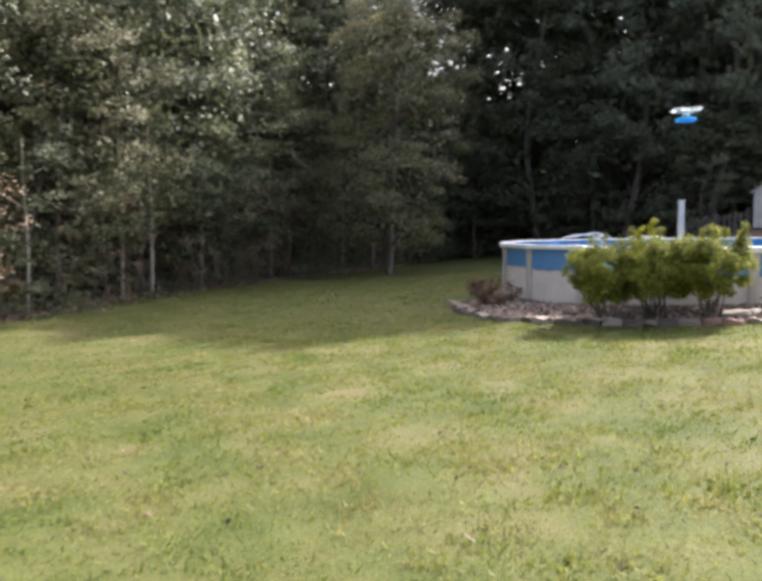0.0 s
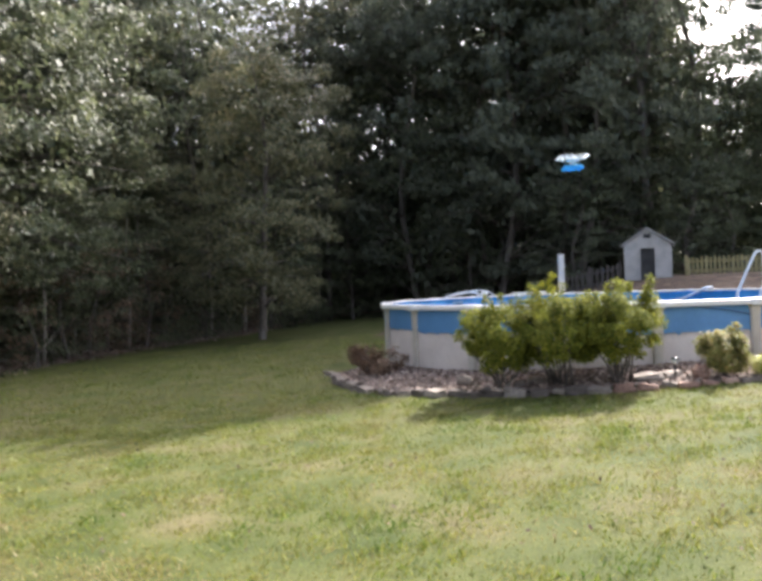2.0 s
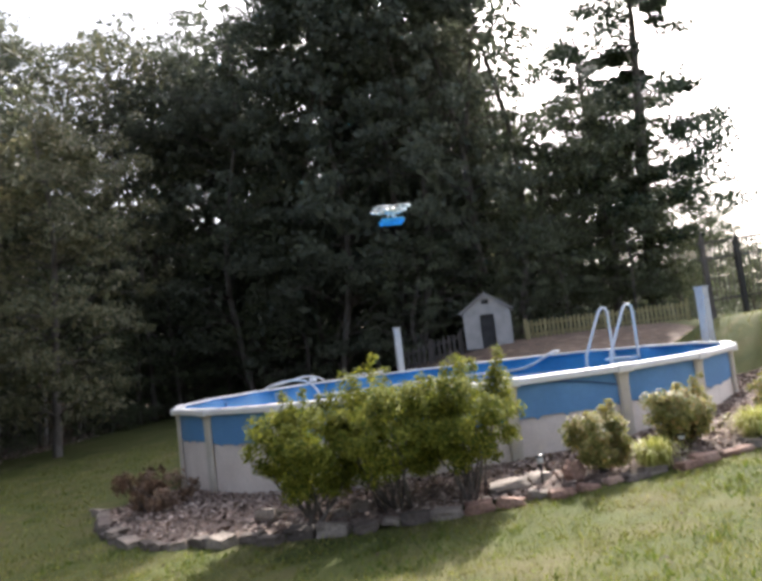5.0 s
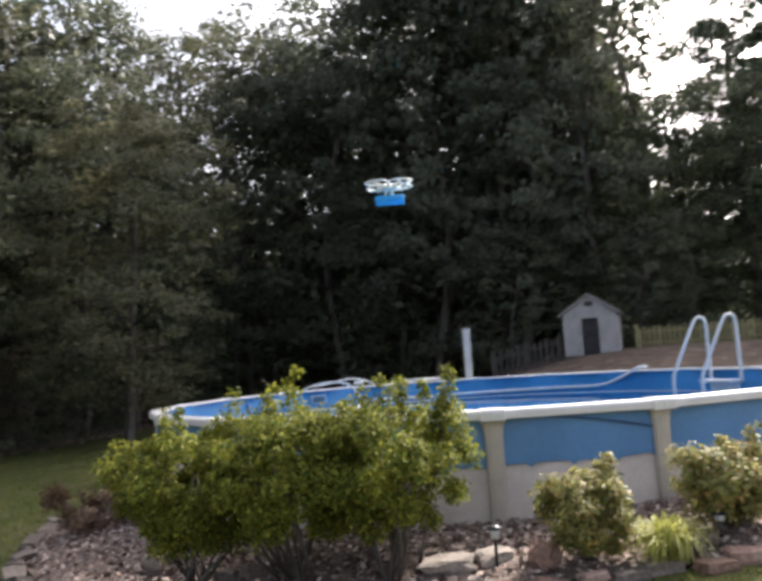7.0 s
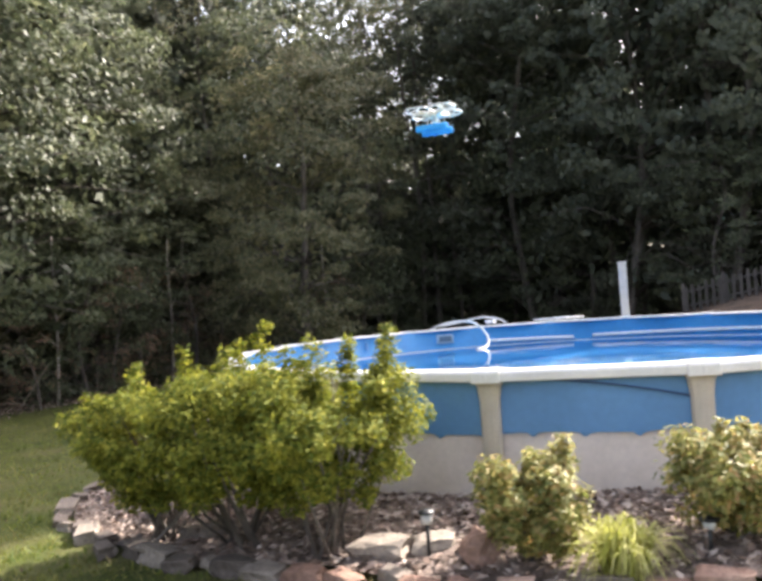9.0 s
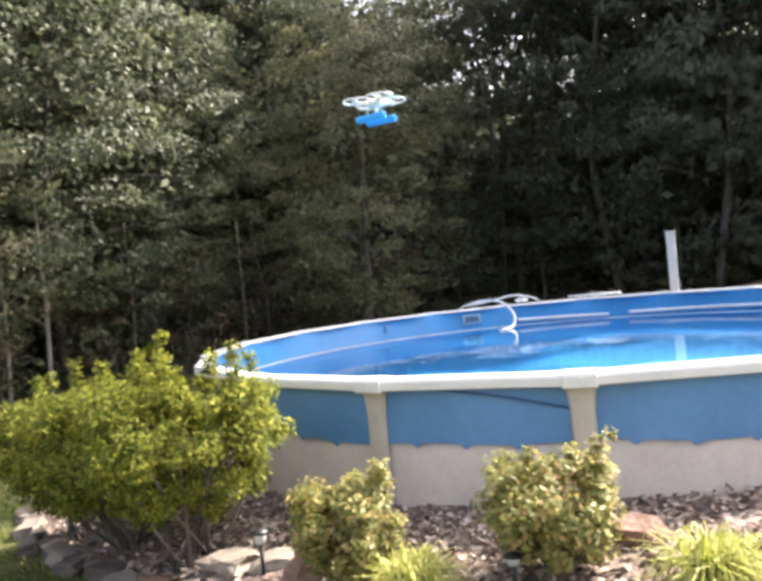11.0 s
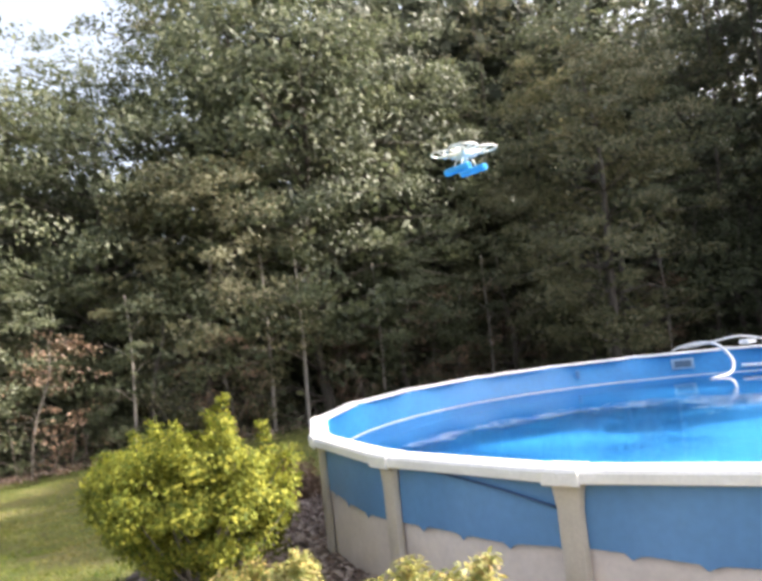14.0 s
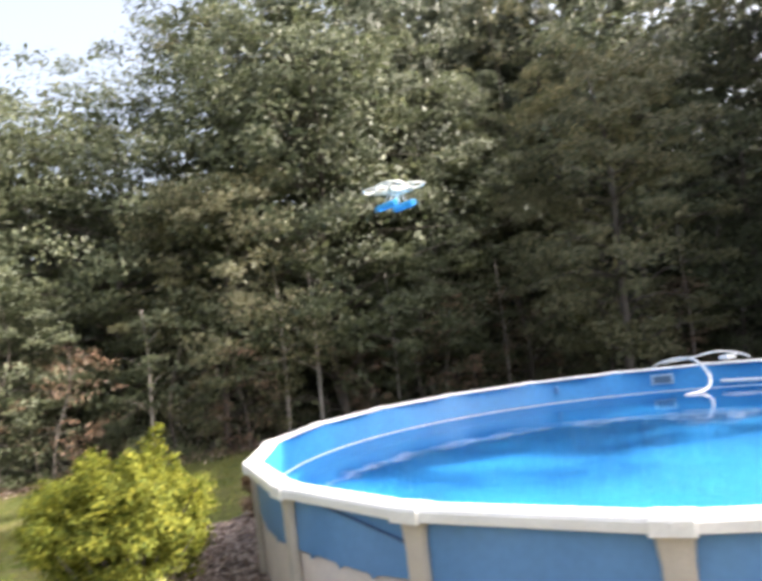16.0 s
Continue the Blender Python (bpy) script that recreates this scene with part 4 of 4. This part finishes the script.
# front row along the wood's edge, then taller rows behind it
FRONT = [("light", -17.2, -14.5, 0.85), ("oak", -19.0, -8.6, 1.06), ("young", -16.4, -7.2, 0.9), ("oak", -20.4, -3.6, 1.0), ("oak", -20.6, 1.9, 1.32), ("young", -16.6, -2.6, 0.85), ("oak", -18.0, 3.4, 1.15), ("light", -17.4, -1.0, 0.85),
         ("young", -16.2, 5.6, 0.9), ("oak", -19.0, 8.4, 1.0), ("young", -15.8, 9.6, 0.95), ("oak", -16.8, 16.2, 1.2), ("young", -14.6, 12.2, 0.8), ("light", -18.0, 11.6, 0.8), ("thin", -14.2, 20.6, 1.0), ("thin", -13.0, 22.6, 1.1), ("young", -14.2, 18.4, 1.1),
         ("oak2", -11.5, 26.5, 1.15), ("oak", -7.5, 26.5, 1.3), ("oak2", -3.0, 24.0, 1.2), ("oak", 7.8, 23.5, 1.0), ("oak", 10.8, 23.0, 0.95), ("oak", 14.2, 23.5, 0.68), ("oak", 12.6, 27.0, 0.9), ("oak", 3.6, 25.5, 1.2),
         ("young", -9.0, 24.5, 1.1), ("young", 7.4, 20.0, 1.0), ("young", -4.6, 21.5, 1.15), ("young", 10.8, 20.5, 0.9), ("young", 13.8, 19.0, 0.8), ("young", 0.6, 18.0, 0.9), ("young", 5.4, 18.2, 0.8), ("young", -13.4, 20.0, 1.0), ("young", -13.0, 24.0, 1.2), ("young", -11.0, 22.8, 1.1)]
MID = [("light", -21.5, -12.5, 0.95), ("oak", -22.5, -5.2, 1.15), ("oak2", -23.4, 2.0, 1.05), ("oak2", -22.0, 5.8, 1.15), ("thin", -19.6, 12.6, 1.0), ("oak2", -24.5, 12.0, 1.1), ("thin", -18.6, 14.4, 1.05), ("thin", -17.5, 19.6, 1.15),
       ("oak2", -20.0, 20.5, 1.2), ("thin", -16.6, 25.0, 1.2), ("oak2", -9.0, 33.0, 1.35), ("oak2", -15.5, 30.0, 1.3), ("oak2", -2.0, 33.0, 1.35), ("thin", -6.0, 29.5, 1.3), ("oak2", 4.5, 31.0, 1.3), ("thin", 2.5, 27.5, 1.25), ("thin", -12.5, 23.5, 1.2),
       ("oak", 12.5, 32.0, 0.95), ("oak", -26.0, 8.0, 1.4), ("oak", -26.0, 17.0, 1.5), ("light", -27.0, -12.0, 0.95), ("oak", -20.0, -20.0, 0.85), ("thin", -20.5, 0.5, 0.95), ("thin", -21.0, 6.0, 0.95),
       ("oak2", -9.5, 29.0, 1.1), ("oak2", -11.0, 35.5, 1.2), ("oak2", 1.0, 31.0, 1.2), ("oak2", -27.0, 20.0, 0.95), ("oak2", -21.0, 27.0, 1.08)]
DRY = [("dry", -16.0, 7.4, 1.0), ("dry", -15.9, 6.2, 0.8), ("dry", -15.6, 10.8, 0.85), ("dry", -15.9, -0.6, 0.8), ("dry", -15.6, -6.0, 0.9), ("dry", -15.4, -9.0, 1.0), ("dry", -15.8, 3.6, 0.7), ("dry", -14.2, 15.0, 0.9)]
# added trees whose unseen crowns throw the shade on the left lawn
HIGH = [("high", 5.7, 21.4, 0.96), ("high", 3.8, 21.6, 0.95), ("high", 0.2, 22.6, 0.95), ("high", -3.4, 22.8, 0.95)]
PINES = [("pine", 13.6, 31.0, 0.88), ("oak", 21.0, 35.0, 0.55), ("oak", 25.0, 37.0, 0.42)]
for k, x, y, s in FRONT + MID + DRY + HIGH + PINES:
    plant(k, x, y, s)
plant("lone", -11.2, 9.8)
plant("pine", 13.1, 24.0, 1.0, 40.0, 1.0, (0.0, 4.4))
for x, y, s, sz in ((0.8, 20.8, 1.0, 1.18), (4.8, 21.2, 1.0, 1.22), (-3.0, 20.6, 0.95, 1.15), (-7.2, 22.4, 1.0, 1.1)):
    plant("oak2", x, y, s, None, sz)

for x, y, h, r in ((-16.6, 0.8, 5.5, 0.06), (-16.3, 1.8, 6.0, 0.07), (-16.0, 8.8, 5.0, 0.05), (-15.9, -3.4, 4.5, 0.045), (-14.9, 13.4, 5.5, 0.06), (-16.4, 4.6, 5.0, 0.05), (-14.6, 16.4, 6.0, 0.07)):
    tr = thing("bare_sapling", x, y, ground_z(x, y) - 0.05, "slender pale bare trunk at the woods' edge", "tree", "bare trunks at the edge")
    part("trunk", tubes("trunk", [(curve_points([(0, 0, 0), (0.06, 0.05, h * 0.4), (-0.05, 0.1, h * 0.75), (0.1, 0.0, h)], 12), list(np.linspace(r, r * 0.3, 13)))], M["pale_bark"], 8), None, tr)
    for q, (u, a) in enumerate(((0.35, 40), (0.5, 200), (0.62, 310), (0.75, 120))):
        e = polar(0.22 * h * (1 - u) + 0.3, a + x * 50, h * u + 0.45)
        part("limb", tubes("limb", [([(0, 0.05, h * u), (e[0] * 0.5, e[1] * 0.5, h * u + 0.28), e], [r * 0.4, r * 0.25, 0.006])], M["pale_bark"], 6), None, tr)

# far woods that close the view behind the rows
g = np.random.default_rng(77)
n = 100000
t = g.random(n) * (len(EDGE_LINE) - 1)
i = t.astype(int)
base = EDGE_LINE[i] + (EDGE_LINE[np.minimum(i + 1, len(EDGE_LINE) - 1)] - EDGE_LINE[i]) * (t - i)[:, None]
tan = EDGE_LINE[np.minimum(i + 1, len(EDGE_LINE) - 1)] - EDGE_LINE[i]
tan /= np.linalg.norm(tan, axis=1, keepdims=True) + 1e-6
out = np.stack([-tan[:, 1], tan[:, 0]], 1)
dist = g.uniform(5, 16, n)
xy = base + out * dist[:, None]
hgt = 11.5 + 2.5 * np.sin(t * 0.37) + 1.5 * np.sin(t * 1.1)
hgt = np.where(xy[:, 0] > 9, 5.0, hgt)
hgt = np.where((xy[:, 1] < 3) & (xy[:, 0] < -12), 9.5, hgt)
zz = g.random(n) ** 1.6 * hgt
low = g.random(n) < 0.22
zz = np.where(low, g.random(n) * 3.2, zz)
c = np.stack([xy[:, 0], xy[:, 1], gz(xy[:, 0], xy[:, 1]) + zz], 1)
high = ~low & (g.random(n) < 0.72) & (xy[:, 1] > 9) & (xy[:, 0] < 8)
c[:, 2] += np.where(high, g.uniform(4, 11, n), 0)
far = facets("far_woods", leaf_cloud(g, c, np.concatenate([-out, np.zeros((n, 1))], 1), g.uniform(0.3, 0.75, n) * np.where(high, 1.55, np.where(xy[:, 1] < 3, 0.7, 1.0)), 0.6, 0.3), 4, M["leaf_dark"])
tagged(new("far_woods", far), "dense dark green woods behind the first trees", "woods", kind="stuff")

# the deep of the woods: coarse dark foliage far behind, which closes the gaps between the trunks
DEEP = np.array(curve_points([(-30, -34, 0), (-33, -10, 0), (-34, 8, 0), (-32, 22, 0), (-24, 36, 0), (-10, 43, 0), (4, 41, 0), (11, 38, 0)], 210))[:, :2]
n = 42000
t = g.random(n) * (len(DEEP) - 2)
i = t.astype(int)
xy = DEEP[i] + (DEEP[i + 1] - DEEP[i]) * (t - i)[:, None] + g.normal(0, 1.3, (n, 2))
hgt = 10.5 + 1.6 * np.sin(t * 0.21) + 1.2 * np.sin(t * 0.57 + 1) + g.normal(0, 0.5, n)
hgt = hgt + 1.5 * sstep(20, 34, xy[:, 1]) * (1 - sstep(4, 10, xy[:, 0]))
c = np.stack([xy[:, 0], xy[:, 1], gz(xy[:, 0], xy[:, 1]) + g.random(n) * hgt], 1)
nrm = np.concatenate([-xy, np.zeros((n, 1))], 1)
nrm /= np.linalg.norm(nrm, axis=1, keepdims=True)
deep = facets("deep_woods", leaf_cloud(g, c, nrm, g.uniform(0.5, 1.05, n), 0.6, 0.2), 4, M["leaf_olive"])
tagged(new("deep_woods", deep), "dark shaded depth of the woods behind the trees", "woods", kind="stuff")

# undergrowth, fallen twigs and dry leaves along the edge
n = 36000
i = g.integers(2, 108, n)
p = EDGE_LINE[i] + g.normal(0, 0.5, (n, 2))
t2 = EDGE_LINE[i + 1] - EDGE_LINE[i]
t2 /= np.linalg.norm(t2, axis=1, keepdims=True)
o2 = np.stack([-t2[:, 1], t2[:, 0]], 1)
lump = 0.5 + 0.5 * np.sin(i * 0.9) * np.sin(i * 0.37 + 1)
p += o2 * (0.6 + g.random((n, 1)) * 4.0)
z = gz(p[:, 0], p[:, 1]) + g.random(n) ** 1.5 * (0.7 + 2.1 * lump)
und = facets("undergrowth", leaf_cloud(g, np.stack([p[:, 0], p[:, 1], z], 1), np.concatenate([-o2, np.full((n, 1), 0.5)], 1), g.uniform(0.06, 0.16, n), 0.45, 0.4), 4, M["leaf_olive"])
tagged(new("undergrowth", und), "low scrub and saplings under the trees", "undergrowth", kind="stuff")
n = 9000
i = g.integers(2, 95, n)
p = EDGE_LINE[i] + g.normal(0, 0.55, (n, 2)) + 0.2
z = gz(p[:, 0], p[:, 1]) + 0.03 + g.random(n) * 0.05
lit = facets("leaf_litter", leaf_cloud(g, np.stack([p[:, 0], p[:, 1], z], 1), np.tile([0, 0, 1.0], (n, 1)), g.uniform(0.05, 0.13, n), 0.5, 0.8), 4, M["chip"])
tagged(new("leaf_litter", lit), "dry leaves and bark along the woods' edge", "leaf litter", kind="stuff")
sticks = []
for k in range(150):
    q = EDGE_LINE[int(g.integers(8, 80))] + g.normal(0, 0.9, 2) + np.array([-0.9, 0])
    L, a = g.uniform(0.6, 2.6), g.uniform(0, 2 * math.pi)
    z = ground_z(*q)
    up = g.uniform(0.0, 1.0)
    e = (q[0] + math.cos(a) * L * (1 - up), q[1] + math.sin(a) * L * (1 - up), z + 0.05 + up * L)
    sticks.append(([(q[0], q[1], z - 0.03), ((q[0] + e[0]) / 2 + 0.08, (q[1] + e[1]) / 2, (z + e[2]) / 2 + 0.06), e], [0.018, 0.012, 0.004]))
tagged(new("dead_branches", tubes("dead_branches", sticks, M["twig"], 5)), "pale dead branches and saplings at the woods' edge", "branches", kind="stuff")


# ---- drone hovering over the near side of the pool ----
def drone(x, y, z, turn):
    d = thing("drone", x, y, z, "cream quadcopter drone with blue foam floats, hovering", "drone", turn=turn)
    bm = bmesh.new()
    bmesh.ops.create_uvsphere(bm, u_segments=20, v_segments=12, radius=1.0, matrix=Matrix.Diagonal((0.085, 0.085, 0.045, 1)))
    part("body", bm, M["drone"], d)
    for k in range(4):
        a = 45 + 90 * k
        e = polar(0.175, a, 0.012)
        part("arm", tubes("arm", [([(0, 0, 0), polar(0.09, a, 0.0), e], [0.04, 0.03, 0.02])], M["drone"], 8), None, d)
        mo = part("motor", tubes("motor", [([(e[0], e[1], -0.015), (e[0], e[1], 0.03), (e[0], e[1], 0.04)], [0.02, 0.019, 0.008])], M["drone"], 12), None, d)
        V, F = [], []
        for s in (-1, 1):
            o = len(V)
            for q in range(7):
                t = q / 6
                w = 0.013 * math.sin(math.pi * min(1, 0.15 + t * 0.8)) + 0.003
                V += [(s * 0.12 * t, -w * s, 0.0 + 0.003 * t), (s * 0.12 * t, w * s, 0.004 * (1 - t) + 0.003 * t), (s * 0.12 * t, w * s, 0.004 * (1 - t) + 0.0015 + 0.003 * t), (s * 0.12 * t, -w * s, 0.0015 + 0.003 * t)]
            for q in range(6):
                for j in range(4):
                    F.append((o + q * 4 + j, o + q * 4 + (j + 1) % 4, o + q * 4 + 4 + (j + 1) % 4, o + q * 4 + 4 + j))
            F += [(o, o + 1, o + 2, o + 3), (o + 24, o + 27, o + 26, o + 25)]
        pr = part("propeller", mesh_of("propeller", V, F, M["drone"]), None, d, "cream two-bladed propeller")
        gd = [polar(0.128, q * 15, 0) for q in range(25)]
        gp = part("propeller_guard", tubes("propeller_guard", [([(e[0] + q[0], e[1] + q[1], 0.03) for q in gd], 0.009)], M["drone"], 8), None, d, "cream ring guard round the propeller")
        for q in (a - 60, a + 60):
            f = polar(0.126, q, 0)
            part("guard_strut", tubes("guard_strut", [([(e[0], e[1], 0.012), (e[0] + f[0], e[1] + f[1], 0.028)], 0.006)], M["drone"], 6), None, d)
        pr.matrix_basis = pose(e[0], e[1], 0.042, 0, 0, 25 + 61 * k)
    part("camera_pod", tubes("camera_pod", [([(0.02, 0, -0.035), (0.02, 0, -0.075)], [0.022, 0.024])], M["drone"], 12), None, d)
    for s in (-1, 1):
        for q in (-0.045, 0.045):
            part("leg", tubes("leg", [([(q * 0.7, s * 0.045, -0.03), (q, s * 0.078, -0.08), (q, s * 0.095, -0.125)], 0.007)], M["drone"], 8), None, d)
        V, F = [], []
        ns = 20
        prof = [(-0.155, 0.013), (-0.16, 0.02), (-0.155, 0.03), (-0.14, 0.034), (0.14, 0.034), (0.155, 0.03), (0.16, 0.02), (0.155, 0.013)]
        for px, pr_ in prof:
            for k in range(ns):
                a = 2 * math.pi * k / ns
                V.append((px, s * 0.1 + pr_ * math.cos(a), -0.145 + pr_ * math.sin(a)))
        for j in range(len(prof)):
            for k in range(ns):
                j2 = (j + 1) % len(prof)
                F.append((j * ns + k, j * ns + (k + 1) % ns, j2 * ns + (k + 1) % ns, j2 * ns + k))
        part("float", mesh_of("float", V, F, M["foam"], True), None, d, "blue foam tube float")


drone(-0.7, -2.8, 3.6, 8)


# ---- lawn blades near the walk ----
def blades(name, count, x0, x1, y0, y1, seed, size, label):
    g = np.random.default_rng(seed)
    x, y = g.uniform(x0, x1, count), g.uniform(y0, y1, count)
    edge = np.minimum(np.minimum(x - x0, x1 - x), np.minimum(y - y0, y1 - y))
    keep = (np.hypot(x, y) > bed_r(np.degrees(np.arctan2(y, x))) + 0.1) & ~beyond_edge(x, y) & (g.random(count) < edge / 3.0)
    x, y = x[keep], y[keep]
    n = len(x)
    tuftiness = np.sin(x * 2.7 + np.sin(y * 1.9)) * np.sin(y * 3.1 + np.sin(x * 2.3))
    clump = 0.6 * np.sin(x * 31 + 3 * np.sin(y * 13)) * np.sin(y * 35 + 3 * np.sin(x * 11)) + 0.4 * np.sin(x * 9 + 2 * np.sin(y * 5)) * np.sin(y * 8)
    h = size * g.uniform(0.5, 1.3, n) * (1 + 0.25 * tuftiness + 0.6 * clump)
    a = g.uniform(0, 2 * math.pi, n)
    w = 0.12 * size * g.uniform(0.7, 1.4, n) + 0.002
    lean = g.normal(0, 0.55, (n, 2)) * h[:, None]
    b = np.stack([x, y, gz(x, y) - 0.01 + 0.02 * np.sin(x * 1.3 + 0.7 * np.sin(y)) * np.cos(y * 1.1)], 1)
    s = np.stack([np.cos(a) * w, np.sin(a) * w, 0 * a], 1)
    top = b + np.stack([lean[:, 0], lean[:, 1], h], 1)
    tagged(new(name, facets(name, np.stack([b - s, b + s, top], 1), 3, M["blade"])), label, "grass", kind="stuff")


blades("lawn_grass", 520000, -10, 6, -19, -3.6, 91, 0.03, "short yellow-green lawn grass with dry patches")
blades("lawn_grass", 130000, -17, 8, -17, 9, 92, 0.05, "short yellow-green lawn grass, longer towards the woods")

# a few fallen leaves on the lawn
g = np.random.default_rng(95)
n = 1400
x, y = g.uniform(-13, 4, n), g.uniform(-17, -4, n)
keep = np.hypot(x, y) > 6.6
x, y = x[keep], y[keep]
pts = np.stack([x, y, gz(x, y) + 0.035], 1)
fallen = facets("fallen_leaves", leaf_cloud(g, pts, np.tile([0, 0, 1.0], (len(x), 1)), g.uniform(0.025, 0.055, len(x)), 0.6, 0.6), 4, M["litter"])
tagged(new("fallen_leaves", fallen), "scattered dry brown leaves on the lawn", "leaves", kind="stuff")
